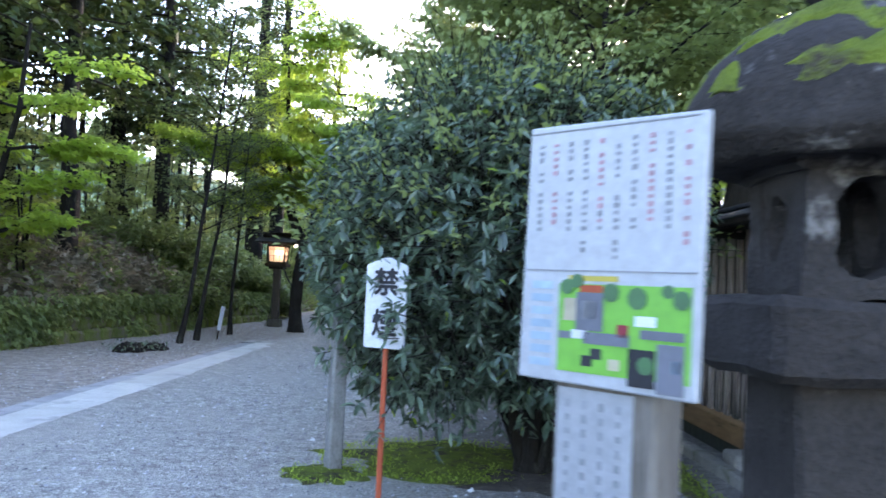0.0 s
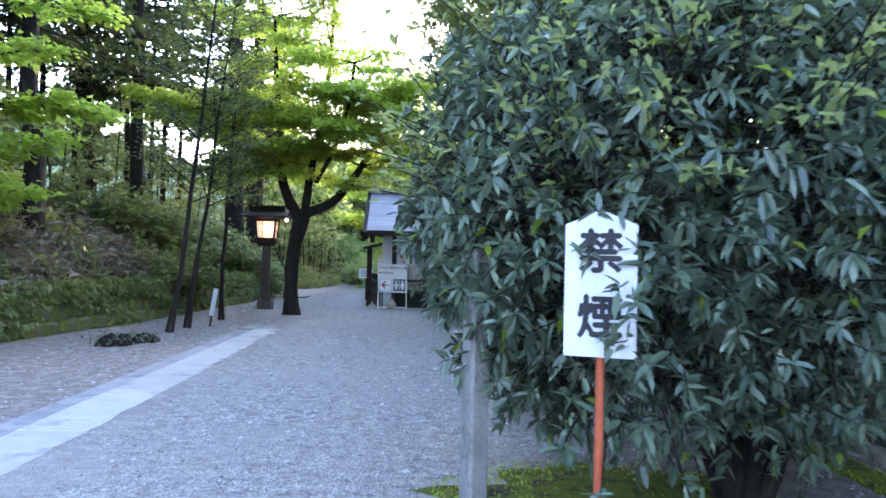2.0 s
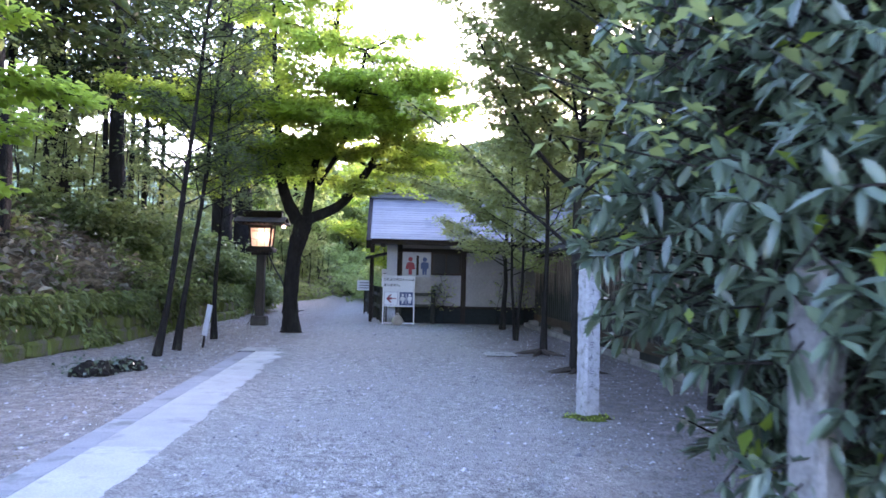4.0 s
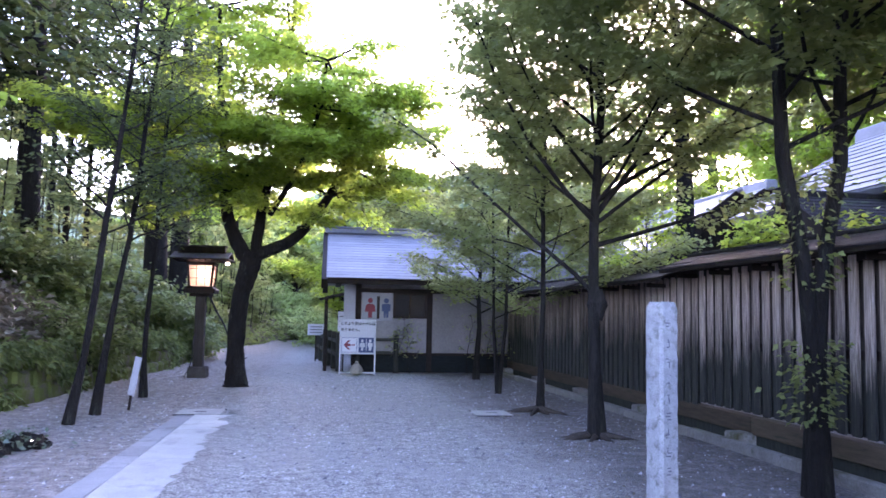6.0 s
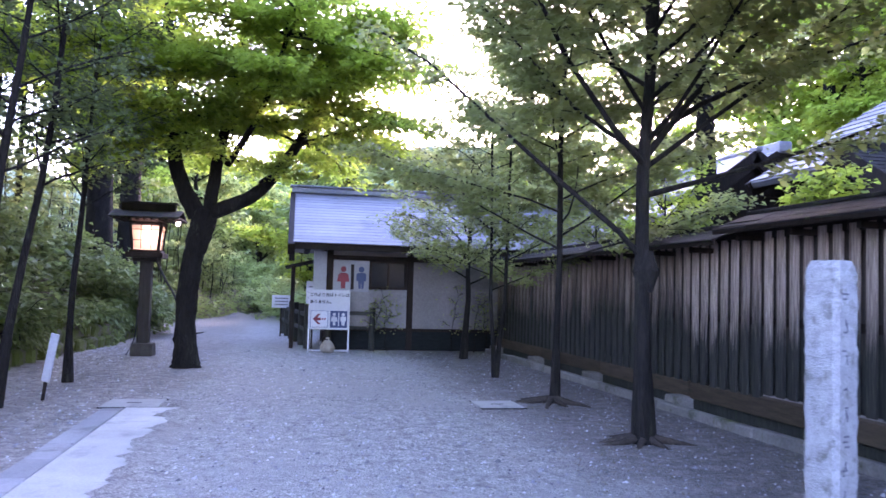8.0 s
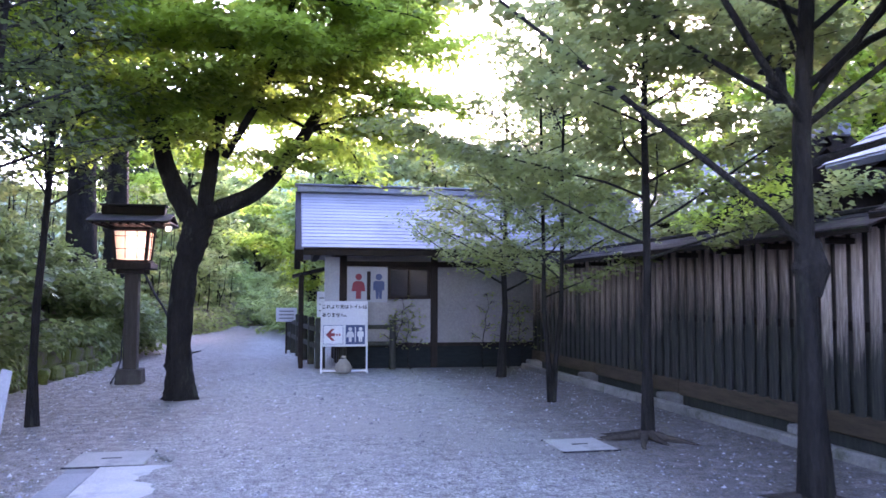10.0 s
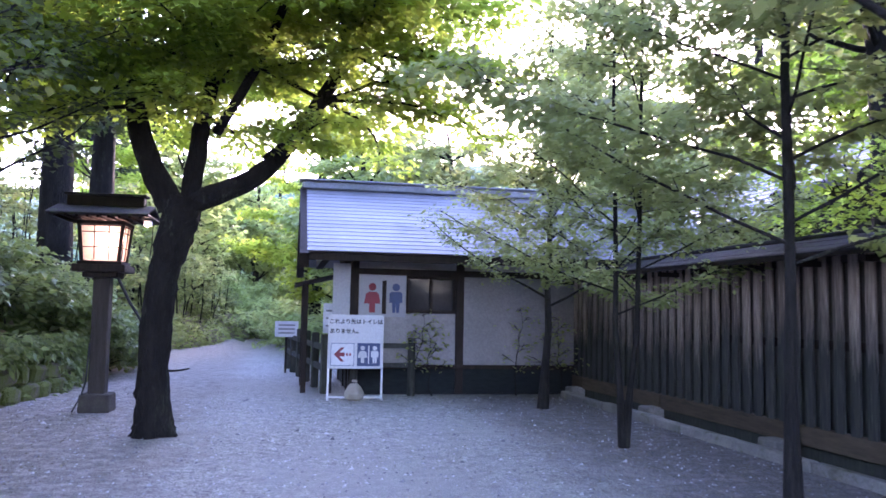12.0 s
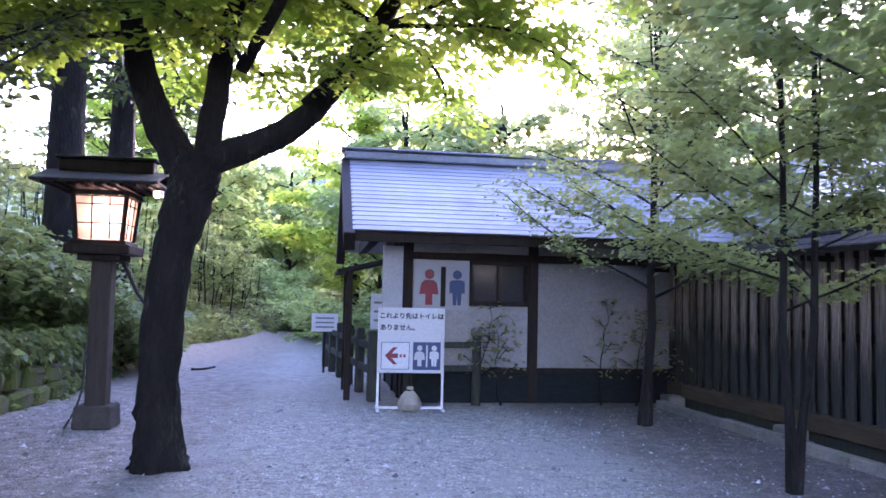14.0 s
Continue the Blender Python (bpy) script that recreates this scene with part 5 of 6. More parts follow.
YT = "young tree with a fan of thin limbs and small green leaves"
FT = "trees along the fence"
KNOTTED = young_tree((1.33, 15.3, 0), 7.6, 0.17, 2.6, 36, 3.3, 135, 0.084, LEAF_MID, "slender tree with a knotted grey stem in bare earth", rise=0.7, group=FT, twig=0.85, top=0.55)
knot = lathe([(0.07, -0.2), (0.10, -0.1), (0.125, 0.0), (0.10, 0.09), (0.07, 0.2)], 12)
rough_up(knot, 0.03, 9, 1.0)
knot.transform(pose(0.0, 0, 1.62))
part("knot", knot, BARK2, KNOTTED)


def knotted_boughs():
    """Long single boughs that leave the stem low down."""
    wood, store = Wood(), []
    for pts, r in (([(0, 0, 1.7), (-0.3, -0.05, 1.98), (-0.77, 0.11, 2.4), (-1.36, 0.54, 3.05), (-1.96, 0.98, 3.73), (-2.6, 1.4, 4.25)], 0.032),
                   ([(0, 0, 2.35), (0.5, 0.0, 2.5), (1.2, -0.1, 2.72), (2.0, -0.25, 3.0), (2.7, -0.4, 3.3)], 0.032),
                   ([(0, 0, 2.6), (-0.45, -0.2, 2.95), (-0.95, -0.35, 3.5), (-1.4, -0.5, 4.2), (-1.7, -0.6, 4.9)], 0.034),
                   ([(0, 0, 2.75), (0.4, -0.1, 3.3), (0.95, -0.2, 3.9), (1.6, -0.3, 4.5), (2.2, -0.3, 5.0)], 0.036),
                   ([(0, 0, 2.9), (0.6, 0.1, 3.3), (1.4, 0.1, 3.7), (2.2, 0.0, 4.0), (3.0, 0.0, 4.3)], 0.034)):
        pts = np.array(pts)
        wood.tube(pts, np.linspace(r, 0.01, len(pts)), 7)
        spray(wood, pts, 0.006, 0.8, 0.16, 60, store, start=0.4, level=0.35)
    wood.make("bough", BARK2, KNOTTED, "long thin low bough")
    crown(store, 0.092, LEAF_MID, KNOTTED)


knotted_boughs()
young_tree((1.33, 17.9, 0), 7.4, 0.10, 1.8, 34, 2.6, 125, 0.08, LEAF_MID, "very thin straight young tree in bare earth", rise=0.45, group=FT, twig=0.7)
young_tree((1.27, 20.7, 0), 5.6, 0.075, 1.4, 34, 1.9, 120, 0.068, LEAF_MID, "twin-stemmed young tree with dark fine foliage", rise=0.5, group=FT, stems=2, join=-0.1, gap=0.5)
young_tree((1.45, 24.0, 0), 5.4, 0.13, 1.5, 30, 2.4, 78, 0.068, LEAF_MID, YT, rise=0.55, group=FT, twig=0.75)
young_tree((2.12, 12.1, 0), 8.5, 0.155, 2.9, 52, 3.7, 170, 0.09, LEAF_MID, "old forked fence-side tree overgrown with ivy", BARK, rise=0.5, group=FT, stems=2, twig=0.85, top=0.5, join=1.5)
young_tree((2.3, 9.3, 0), 7.5, 0.16, 3.2, 34, 3.2, 120, 0.09, LEAF_MID, "slender tree rising behind the bush", BARK, rise=0.6, group=FT, twig=0.85, top=0.5)

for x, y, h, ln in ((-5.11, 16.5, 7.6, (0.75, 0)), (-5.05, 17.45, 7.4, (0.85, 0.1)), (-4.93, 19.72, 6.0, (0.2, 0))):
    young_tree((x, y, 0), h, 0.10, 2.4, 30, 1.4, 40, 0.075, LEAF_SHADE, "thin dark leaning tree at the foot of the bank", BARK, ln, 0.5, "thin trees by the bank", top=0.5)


for k, (x, y, h) in enumerate(((-0.25, 25.72, 1.35), (0.1, 25.7, 1.1), (1.55, 25.75, 1.5), (2.05, 25.7, 1.2), (2.4, 25.75, 1.35))):
    young_tree((x, y, 0), h, 0.022, 0.35, 7, 0.4, 10, 0.07, LEAF_MID, "thin seedling growing before the white wall", BARK, (RNG.uniform(-0.15, 0.15), 0), 0.7, "seedlings by the wall", twig=0.22)


young_tree((4.3, 16.6, 0), 2.95, 0.05, 1.6, 14, 0.65, 60, 0.09, LEAF_MAPLE, "small bright green tree showing over the fence", rise=0.5, twig=0.4, group="trees along the fence")


for x, y, h in ((4.4, 21.2, 3.6), (4.8, 13.2, 4.8)):
    young_tree((x, y, 0), h, 0.07, 1.9, 20, 1.3, 42, 0.095, LEAF_MAPLE, "leafy young tree behind the fence", rise=0.5, twig=0.6, group="young trees behind the fence", top=0.5)


for x, y, h in ((4.6, 25.0, 4.9), (4.4, 27.6, 4.6), (5.0, 30.4, 5.0)):
    young_tree((x, y, 0), h, 0.07, 1.9, 24, 1.6, 90, 0.095, LEAF_MID, "dense green young tree beyond the fence's end", rise=0.5, twig=0.6, group="young trees behind the fence", top=0.5)


def bank_z(x, y):
    return ground_z(x, y) - 0.12


bank_maple((-7.6, 13.6, bank_z(-7.6, 13.6)), 0, "bright green maple with level tiers of leaves")
bank_maple((-8.4, 10.2, bank_z(-8.4, 10.2)), 100, "bright green maple with level tiers of leaves")
bank_maple((-9.6, 8.0, bank_z(-9.6, 8.0)), 210, "bright green maple with level tiers of leaves")

CL = "tall dark conifer in the wood, its bole bare below"
big = [cedar((-7.0, 30.0, bank_z(-7.0, 30)), 15, 0.72, 5.0, 28, "tall grey-boled tree behind the lamp"),
       cedar((-11.0, 20.0, bank_z(-11, 20)), 15, 0.5, 3.6, 28, CL),
       cedar((-9.4, 16.0, bank_z(-9.4, 16)), 14, 0.42, 4.4, 28, CL)]
spots = [(-8.2, 23.5, 2), (-8.4, 18.0, 2), (-7.2, 34.5, 0), (-12.5, 15.5, 1), (-13.5, 23.5, 2), (-10.2, 25.0, 1), (-11.5, 11.5, 0), (-14.2, 9.0, 1), (-10.5, 6.0, 2), (-13, 2.0, 1), (-8.4, 47, 2), (-16, -12.0, 0), (-12.0, -26.0, 1), (7.4, 11.8, 0), (17.0, 27.0, 1), (19, 20.0, 2), (15.5, 40.0, 0), (8.0, 5.0, 2), (9.5, -14.0, 0), (2.5, -30.0, 1), (-4.5, -32, 2)]
for k, (x, y, v) in enumerate(spots):
    copy_thing(big[v], pose(x, y, bank_z(x, y) if x < 0 else -0.05, 0, 0, (k * 67) % 360))

slim = cedar((-9.2, 13.0, bank_z(-9.2, 13.0)), 11, 0.17, 4.5, 9, "slim straight dark trunk in the wood")
for k in range(17):
    y = 7 + 24 * ((k * 0.618) % 1)
    x = bank_foot(y) - 1.6 - 5.0 * ((k * 0.381 + 0.2) % 1)
    copy_thing(slim, pose(x, y, bank_z(x, y), 0, 0, (k * 41) % 360))

BL = "full green broadleaved tree rising behind the fence and roofs"
leafy = [broadleaf((15.5, 24.5, 0), 7.5, 0.3, 2.2, 2.8, BL, LEAF_MID),
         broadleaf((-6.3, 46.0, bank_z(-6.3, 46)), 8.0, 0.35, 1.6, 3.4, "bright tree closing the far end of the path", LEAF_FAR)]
leafy.append(broadleaf((15.2, 19.0, 0), 12.5, 0.36, 2.6, 3.6, "tall bright green tree towering behind the shrine halls", LEAF_MAPLE, 0, 0.155, 120))
leafy.append(broadleaf((5.7, 21.8, 0), 12.0, 0.42, 5.6, 2.4, "tall tree with a bare brown trunk between fence and hall", LEAF_MID, 0, 0.15, 70))
for k, (x, y, v) in enumerate([(-9.5, 44.0, 2), (14.6, 14.6, 2), (14.0, 28.0, 2), (16.5, 33.0, 2), (5.2, 13.6, 3), (5.2, 31.5, 3), (13.5, 37, 0), (16, 10.0, 0), (8.5, 10.0, 0), (-0.4, 43, 1), (-1.2, 56, 1), (1.6, 40, 1), (-7.6, 55, 0), (3.0, 47, 0), (7, 45, 0), (0.2, 36.6, 1), (2.5, 34, 0), (-5.6, 62, 1), (0.6, 58, 1), (-2.0, 68, 1), (5, 60, 0), (5.0, 38, 0), (-14, -20, 0), (8.5, 1.0, 0), (11, 42, 0), (15.6, 12.2, 2), (16.0, 17.0, 2), (15.4, 21.8, 2), (15.8, 25.6, 2), (15.0, 30.6, 2), (14.8, 34.5, 2), (12.8, 39.5, 2), (8.6, 38.6, 2), (-13.8, 16.5, 0), (-15, 11.5, 0), (-13.2, 21, 0), (-12.5, 31, 0), (-4.6, 63, 1), (-1.9, 62, 1), (-8.6, 49, 1), (-7.2, 60, 1), (-3.0, 66, 2), (-10.5, 52, 2), (-1.2, 40.5, 2), (4.8, 11.0, 3), (-6.0, 55.5, 1), (-4.2, 57, 1)]):
    copy_thing(leafy[v], pose(x, y, bank_z(x, y) if x < 0 else -0.05, 0, 0, (k * 97) % 360) @ Matrix.Scale(1.4 if v == 2 and x > 14 else 1.0, 4))

sap = [sapling((-8.3, 15.0, bank_z(-8.3, 15))), sapling((-9.0, 18.0, bank_z(-9, 18)), 40)]
for k in range(38):
    y = 4 + 44 * ((k * 0.618) % 1)
    x = bank_foot(y) - 0.9 - 5.5 * ((k * 0.381) % 1)
    copy_thing(sap[k % 2], pose(x, y, bank_z(x, y), 0, 0, (k * 53) % 360))


def shrub(at, label, leafmat, rz=0.0, size=0.15, r=1.0, h=1.3):
    """Low rounded thicket of arching leafy shoots."""
    t = thing("shrub", pose(*at, 0, 0, rz), label, "shrub", "shrubs of the bank")
    wood, store = Wood(), []
    for k in range(34):
        a = RNG.uniform(0, 6.283)
        q = curve_pts((RNG.normal(0, 0.3), RNG.normal(0, 0.3), 0), (0.6 * math.cos(a), 0.6 * math.sin(a), 1), RNG.uniform(0.8, 1.5) * h, 6, -1.1, 0.12)
        q[:, :2] *= r
        wood.tube(q, np.linspace(0.014, 0.004, 6), 4)
        spray(wood, q, 0.004, 0.45, 0.13, 22, store, start=0.2, level=0.6, wide=0.09, droop=-0.3)
    wood.make("branchwork", BARK, t)
    crown(store, size, leafmat, t, flat=0.6, width=0.3)
    return t


SH = "dense green shrub growing over the bank's foot"
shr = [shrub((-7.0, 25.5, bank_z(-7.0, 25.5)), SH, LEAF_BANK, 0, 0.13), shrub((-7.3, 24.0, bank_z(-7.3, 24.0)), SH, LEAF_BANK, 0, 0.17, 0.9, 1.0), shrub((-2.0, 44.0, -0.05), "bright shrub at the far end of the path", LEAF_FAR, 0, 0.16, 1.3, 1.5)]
for k in range(40):
    near = k < 26
    y = 21.5 + 9.5 * ((k * 0.618) % 1) if near else 31 + 22 * ((k * 0.618) % 1)
    x = bank_foot(y) - (0.4 if near else 2.4) - 2.6 * ((k * 0.381) % 1) ** 1.3
    copy_thing(shr[k % 2], pose(x, y, bank_z(x, y), 0, 0, (k * 53) % 360))
for k, (x, y) in enumerate([(-0.3, 33.5), (0.2, 35), (-0.6, 37), (-0.8, 39), (-1.0, 41), (-2.4, 47), (-3.2, 49), (-4.0, 51.5), (-5.2, 53), (-6.5, 52), (-1.0, 42), (-0.5, 38.5), (-1.6, 48), (-2.6, 52), (-8, 48), (-7.6, 50), (-4.8, 56), (-3, 57), (0.6, 33), (-6.2, 57), (-4.6, 61.2), (-5.4, 60.4), (-3.8, 60.2), (-4.6, 58.8), (-2.6, 61.5), (-5.0, 56.6)]):
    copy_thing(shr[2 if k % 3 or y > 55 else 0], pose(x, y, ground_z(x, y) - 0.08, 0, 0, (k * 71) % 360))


# ---- undergrowth, litter, moss ----
def scatter_bank():
    """Ferns, ivy and dead stalks that cover the bank."""
    n = 120000
    y = RNG.uniform(2, 52, n)
    foot = np.array([bank_foot(q) for q in y])
    s = RNG.uniform(0, 1, n) ** 1.4 * 6.0
    x = foot - 0.15 - s
    z = np.array([ground_z(a, b) for a, b in zip(x, y)])
    clump = np.array([noise.noise(Vector((a * 0.9, b * 0.9, 3))) for a, b in zip(x, y)])
    z = z + np.abs(RNG.normal(0, 0.14, n)) * (1 + 1.6 * np.clip(clump, 0, 1)) + 0.02
    p = np.column_stack([x, y, z])
    d = np.column_stack([RNG.normal(0.5, 0.7, n), RNG.normal(0, 0.8, n), RNG.normal(0.05, 0.45, n)])
    green = (clump + RNG.normal(0, 0.25, n)) > np.where(y < 22, 0.3, -0.15)
    for name, sel, m, size, label in (("undergrowth", green, LEAF_BANK, 0.2, "ferns, ivy and low plants covering the bank"), ("dead_stalks", ~green, LEAF_DRY, 0.2, "brown dead stalks and leaves on the bank")):
        for part_of, mm, extra in ((y < 29, m, ""), (y >= 29, LEAF_MID if name == "undergrowth" else m, " farther on")):
            v, f = leaf_arrays(p[sel & part_of], d[sel & part_of], size, width=0.2, flat=0.8)
            tagged(quads(name, v, f, mm), label + extra, "undergrowth", kind="stuff")


scatter_bank()


def hang_on_wall():
    """Moss tufts and creepers over the stone wall's face."""
    n = 22000
    y = RNG.uniform(9, 30, n)
    z = RNG.uniform(0, 1, n) ** 0.8 * 0.95
    foot = np.array([bank_foot(q) for q in y])
    patch = np.array([noise.noise(Vector((q * 0.7, w * 1.5, 8))) for q, w in zip(y, z)])
    keep = patch + 0.5 * z + RNG.normal(0, 0.15, n) > 0.36
    p = np.column_stack([foot + 0.12 - 0.12 * z + RNG.normal(0, 0.05, n), y, z])[keep]
    m = len(p)
    d = np.column_stack([RNG.normal(0.6, 0.4, m), RNG.normal(0, 0.6, m), RNG.normal(-0.5, 0.5, m)])
    v, f = leaf_arrays(p, d, 0.13, width=0.22, flat=0.8)
    tagged(quads("creeper", v, f, LEAF_BANK), "creepers and tufts hanging over the stone wall", "undergrowth", kind="stuff")


hang_on_wall()


def scatter_litter():
    n = 4600
    x = np.concatenate([RNG.uniform(-7, -4.1, n), RNG.uniform(0.2, 2.6, n), RNG.uniform(-3.2, 0.5, 500)])
    y = RNG.uniform(0, 27, len(x))
    p = np.column_stack([x, y, np.full(len(x), 0.006)])
    d = np.column_stack([RNG.normal(size=len(x)), RNG.normal(size=len(x)), np.full(len(x), 0.08)])
    v, f = leaf_arrays(p, d, 0.035, width=0.32, flat=0.15)
    tagged(quads("leaf_litter", v, f, LEAF_DRY), "scattered dry leaves on gravel and earth", "leaf litter", kind="stuff")


scatter_litter()


def scatter_pebbles():
    """Loose coarse stones lying proud of the gravel."""
    n = 15000
    x, y = RNG.uniform(-6.0, 2.4, n), RNG.uniform(1.5, 25.5, n)
    r = RNG.uniform(0.006, 0.017, n) * (1 + (RNG.random(n) < 0.04) * 0.9)
    off = np.array([(1, 0, 0), (0, 1, 0), (-1, 0, 0), (0, -1, 0), (0.3, 0.2, 0.75)])
    v = np.column_stack([x, y, np.full(n, 0.001)])[:, None, :] + off[None] * r[:, None, None] * RNG.uniform(0.6, 1.3, (n, 5, 1))
    k = np.arange(n)[:, None] * 5
    faces = np.concatenate([np.column_stack([k + a, k + b, k + 4]) for a, b in ((0, 1), (1, 2), (2, 3), (3, 0))])
    me = bpy.data.meshes.new("pebbles")
    me.from_pydata(v.reshape(-1, 3).tolist(), [], faces.tolist())
    m, nt, bsdf, out = nodes_of("pebble")
    geo = nt.nodes.new("ShaderNodeNewGeometry")
    nt.links.new(ramp(nt, geo.outputs["Random Per Island"], [(0, (0.09, 0.09, 0.10)), (0.6, (0.30, 0.30, 0.32)), (1, (0.58, 0.57, 0.58))]), bsdf.inputs["Base Color"])
    bsdf.inputs["Roughness"].default_value = 0.85
    me.materials.append(m)
    tagged(new("pebbles", me), "loose grey pebbles strewn over the gravel court", "gravel", kind="stuff")


scatter_pebbles()


def moss_patch(cx, cy, rx, ry, label, surface=MOSS, blades=3000):
    n = 40
    bm = bmesh.new()
    rings = []
    for j in range(6):
        f = 1 - j / 6
        rings.append([bm.verts.new((cx + rx * f * math.cos(a) * (1 + 0.55 * noise.noise(Vector((math.cos(a) * 2.6, math.sin(a) * 2.6, cx)))), cy + ry * f * math.sin(a) * (1 + 0.55 * noise.noise(Vector((math.cos(a) * 2.6, math.sin(a) * 2.6, cx)))), 0.002 + 0.035 * (1 - f * f) + 0.01 * RNG.random() * (j > 0))) for a in np.linspace(0, 2 * math.pi, n, endpoint=False)])
    for a, b in zip(rings, rings[1:]):
        for k in range(n):
            bm.faces.new((a[k], a[(k + 1) % n], b[(k + 1) % n], b[k]))
    bm.faces.new(rings[-1])
    tagged(part("moss_patch" if blades else "soil_patch", bm, surface), label, "moss" if blades else "soil", kind="stuff")
    if not blades:
        return
    m = int(rx * ry * blades)
    a, q = RNG.uniform(0, 6.283, m), np.sqrt(RNG.uniform(0, 1.25, m))
    p = np.column_stack([cx + rx * q * np.cos(a), cy + ry * q * np.sin(a), np.full(m, 0.01)])
    d = np.column_stack([RNG.normal(0, 0.6, m), RNG.normal(0, 0.6, m), np.full(m, 1.0)])
    v, f = leaf_arrays(p, d, 0.045, width=0.10, flat=1.0)
    tagged(quads("moss_blades", v, f, LEAF_MAPLE), "short green blades growing from moss", "moss", kind="stuff")


moss_patch(0.55, 6.4, 0.95, 0.75, "green moss patch round the bush's foot")
moss_patch(1.45, 5.75, 0.75, 0.4, "dark bare soil heaped round the bush's stems", ROOT, 0)
moss_patch(-0.35, 5.7, 0.3, 0.3, "small tufts of moss at a stone post's foot")
moss_patch(0.55, 11.55, 0.22, 0.18, "small tufts of moss at a stone post's foot")
moss_patch(2.5, 7.6, 0.16, 2.2, "mossy strip beside the fence kerb")


def roots(at, r, label):
    t = thing("roots", pose(*at), label, "roots")
    for k in range(9):
        w = Wood()
        a = k * 0.7 + RNG.uniform(-0.2, 0.2)
        q = curve_pts((0.05 * math.cos(a), 0.05 * math.sin(a), 0.05), (math.cos(a), math.sin(a), -0.05), r * RNG.uniform(0.6, 1.1), 5, -0.1, 0.15)
        q[:, 2] = np.linspace(0.06, -0.01, 5)
        w.tube(q, np.linspace(0.045, 0.015, 5), 6)
        w.make("root", ROOT, t)


stick = thing("stick", pose(-4.55, 30.6, 0.02, 0, 0, 20), "short dark fallen stick on the path", "stick")
_w = Wood()
_w.tube(curve_pts((-0.22, 0, 0.0), (1, 0.1, 0), 0.45, 6, 0, 0.08), np.linspace(0.03, 0.015, 6), 6)
_w.make("branch", BARK, stick)
roots((1.33, 15.3, 0), 0.45, "dark exposed roots at a tree's foot")
roots((1.28, 17.85, 0), 0.5, "dark exposed roots at a tree's foot")


def stump(at, size):
    t = thing("stump", pose(*at), "low dark rotten stump on bare earth", "stump")
    bm = lathe([(0.42, -0.02), (0.38, 0.06), (0.26, 0.12), (0.2, 0.15), (0.08, 0.13)], 14)
    bmesh.ops.subdivide_edges(bm, edges=bm.edges[:], cuts=1, use_grid_fill=True)
    rough_up(bm, 0.09, 7, 3.0 + size)
    bm.transform(Matrix.Diagonal((0.75 * size, 1.0 * size, 0.95 * size, 1)))
    part("wood", bm, BARK, t)


stump((-5.3, 14.35, 0), 1.0)
stump((-5.02, 14.85, 0), 0.8)


def stump_growth():
    n = 260
    p = np.column_stack([RNG.normal(-5.2, 0.22, n), RNG.normal(14.6, 0.33, n), np.abs(RNG.normal(0.07, 0.05, n))])
    d = np.column_stack([RNG.normal(size=n), RNG.normal(size=n), RNG.normal(0.5, 0.5, n)])
    v, f = leaf_arrays(p, d, 0.07, width=0.3, flat=0.7)
    tagged(quads("stump_plants", v, f, LEAF_BUSH), "small dark plants growing on rotten stumps", "plants", kind="stuff")


stump_growth()


def build_hill():
    """Wooded hill far beyond."""
    verts, n = [], 60
    for j in range(7):
        for i in range(n):
            a = -1.3 + 2.6 * i / (n - 1)
            d = 180 + 45 * j
            h = 82 * math.sin(math.pi / 2 * j / 6) * (0.75 + 0.35 * noise.noise(Vector((a * 2.5, 0, 0)))) + 1.5 * RNG.normal() * (j > 0)
            verts.append((d * math.sin(a), d * math.cos(a), h - 1))
    faces = [(j * n + i, j * n + i + 1, (j + 1) * n + i + 1, (j + 1) * n + i) for j in range(6) for i in range(n - 1)]
    tagged(raw("backdrop", verts, faces, mat("far_wood", (0.05, 0.09, 0.05), (0.10, 0.16, 0.08), 1.0, 0.12, 0.6, bump=1.0, dist=1.0), smooth=True), "far wooded hill", "hill", kind="structure")


build_hill()


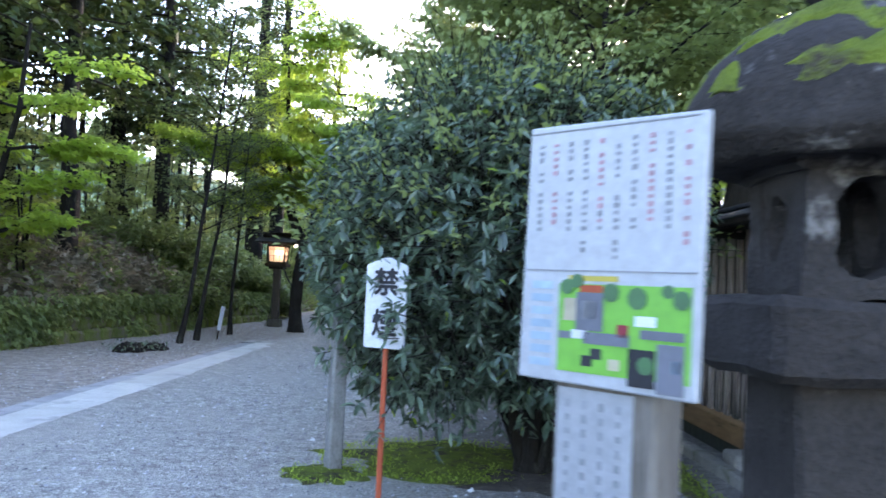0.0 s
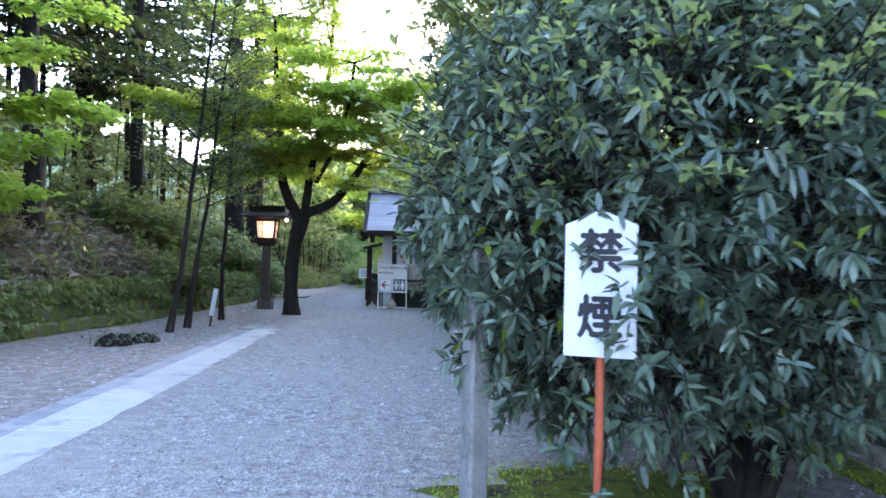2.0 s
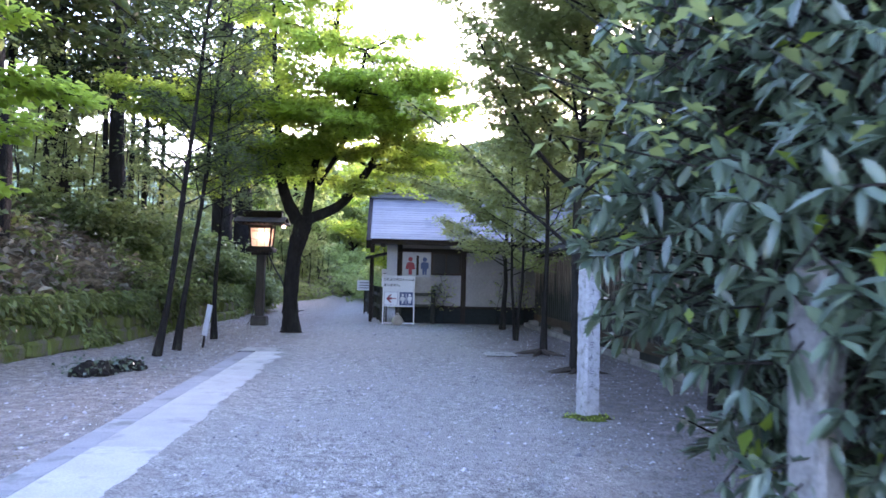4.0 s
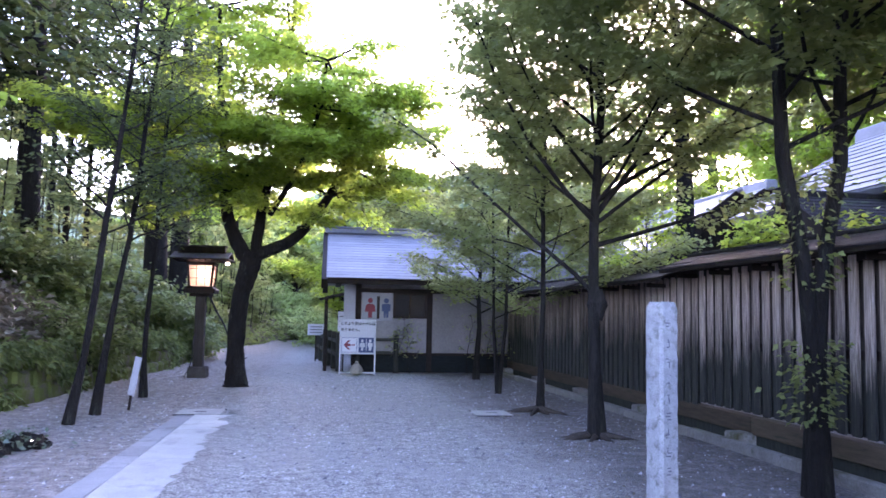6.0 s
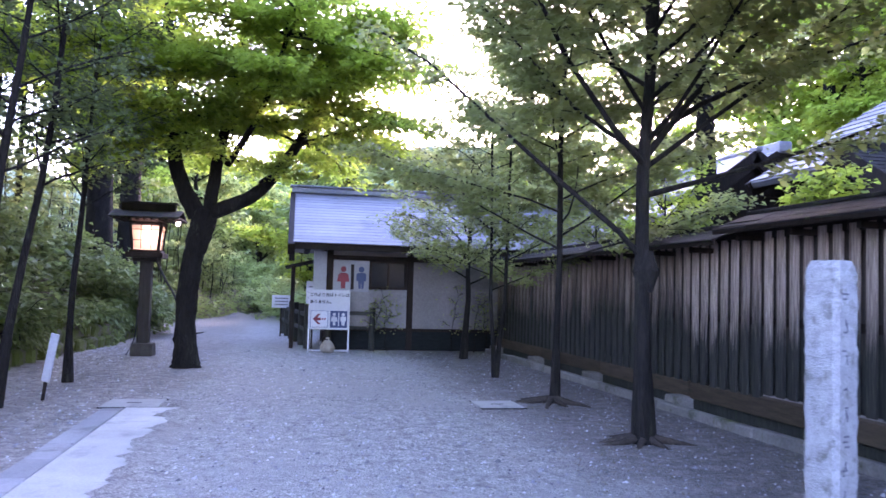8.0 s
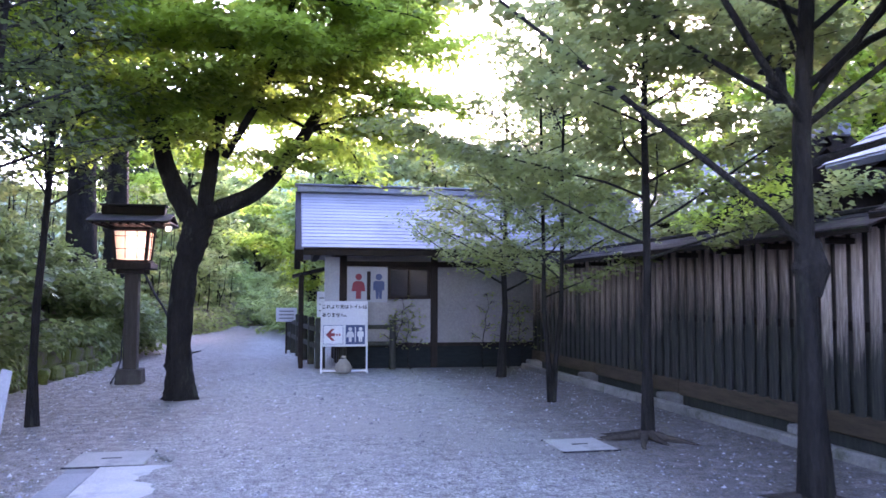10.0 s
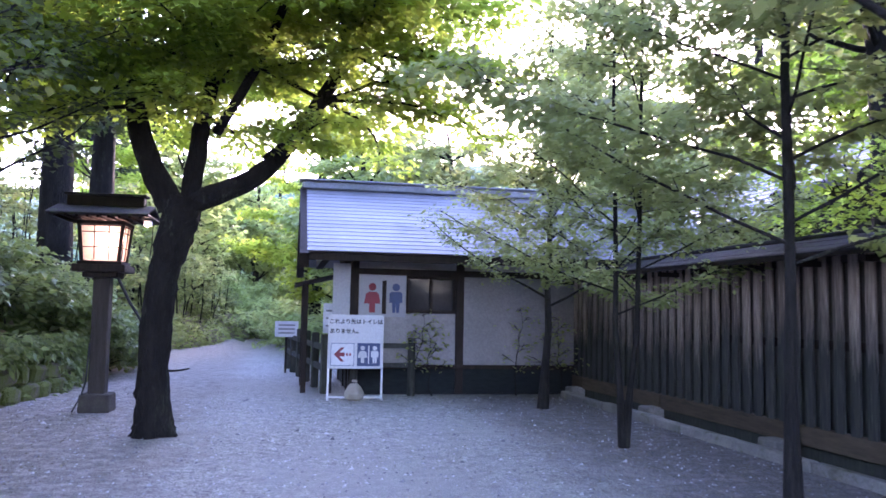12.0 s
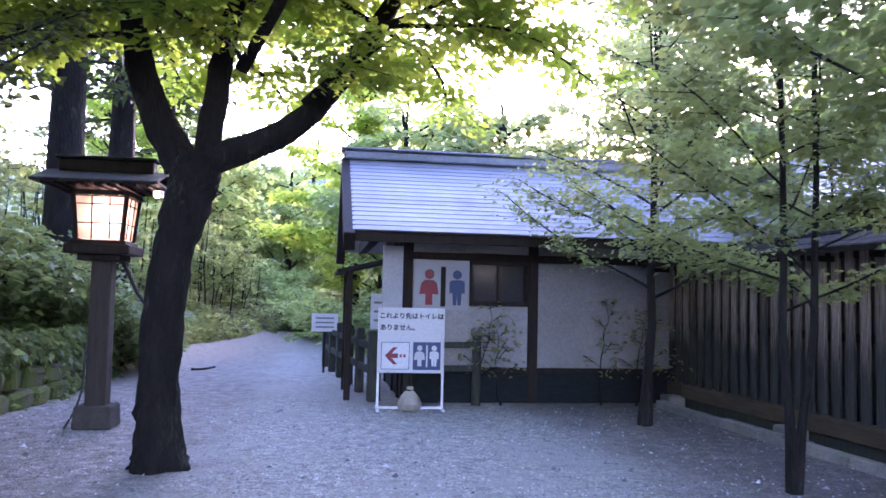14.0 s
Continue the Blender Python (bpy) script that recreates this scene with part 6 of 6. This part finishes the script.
# ---- shrine halls beyond the fence ----
def hall(at, w, d, eave, rise, rz, label, tiles=COPPER):
    t = thing("hall", pose(*at, 0, 0, rz), label, "building", "shrine halls")
    part("wall", box((w * 0.8, d * 0.75, eave), (0, 0, eave / 2), 0.02), DARKWOOD, t)
    ln, sl = math.hypot(d / 2, rise), math.degrees(math.atan2(rise, d / 2))
    for sgn in (-1, 1):
        roof = part("roof", box((w, ln, 0.14), (0, sgn * d / 4, eave + rise / 2), 0.02, 0, -sgn * sl), tiles, t, "stepped roof slope")
        for k in range(12):
            f = (k + 0.5) / 12
            part("roof_course", box((w + 0.04, ln / 12 + 0.05, 0.03), (0, sgn * d / 2 * (1 - f), eave + rise * f + 0.09), 0.004, 0, -sgn * (sl - 4)), tiles, roof)
        for x in (-w / 2, w / 2):
            part("bargeboard", box((0.1, ln + 0.1, 0.32), (x, sgn * d / 4, eave + rise / 2 - 0.08), 0.01, 0, -sgn * sl), DARKWOOD, t)
    for x in (-w * 0.41, w * 0.41):
        part("gable", prism([(-d * 0.45, eave - 0.05), (d * 0.45, eave - 0.05), (0, eave + rise * 0.88)], 0.08, pose(x, 0, 0, 0, 0, 90)), DARKWOOD, t)
    part("ridge", box((w + 0.3, 0.06 * d, 0.05 * d), (0, 0, eave + rise + 0.1), 0.03), tiles, t)


hall((10.7, 18.7, 0), 8.6, 7.0, 3.7, 2.1, 90, "large shrine hall with a pale metal roof behind the fence")
hall((7.9, 25.0, 0), 2.2, 2.3, 3.7, 0.85, 90, "small shrine hall with a dark gable and pale roof")
hall((10.3, 31.3, 0), 9.5, 6.0, 3.4, 1.8, 90, "long low shrine hall with a pale metal roof")
hall((6.5, 18.0, 0), 2.0, 2.8, 2.62, 0.85, 0, "small dark-roofed porch behind the fence", SHINGLE)


# ---- the dry stone wall at the bank's foot, last ----
def build_bank_wall():
    t = thing("retaining_wall", pose(0, 0, 0), "low mossy dry-stone wall at the foot of the bank", "wall", kind="structure")
    shapes = []
    for k in range(6):
        bm = box((0.4, 0.56, 0.27), (0, 0, 0), 0.05)
        bmesh.ops.subdivide_edges(bm, edges=[e for e in bm.edges if e.calc_length() > 0.2], cuts=1)
        rough_up(bm, 0.05, 5, k * 3.1)
        me = bpy.data.meshes.new("stone")
        bm.to_mesh(me)
        bm.free()
        me.materials.append(BANK_STONE)
        shapes.append(me)
    for row in range(3):
        y = 8.0 + row * 0.23
        while y < 29.5 - row:
            ob = new("stone", shapes[RNG.integers(6)])
            ob.parent = t
            ob.matrix_basis = pose(bank_foot(y) - 0.12 - 0.07 * row, y, 0.10 + 0.25 * row, RNG.normal(0, 4), RNG.normal(0, 4), RNG.normal(0, 6))
            y += RNG.uniform(0.48, 0.62)


build_bank_wall()
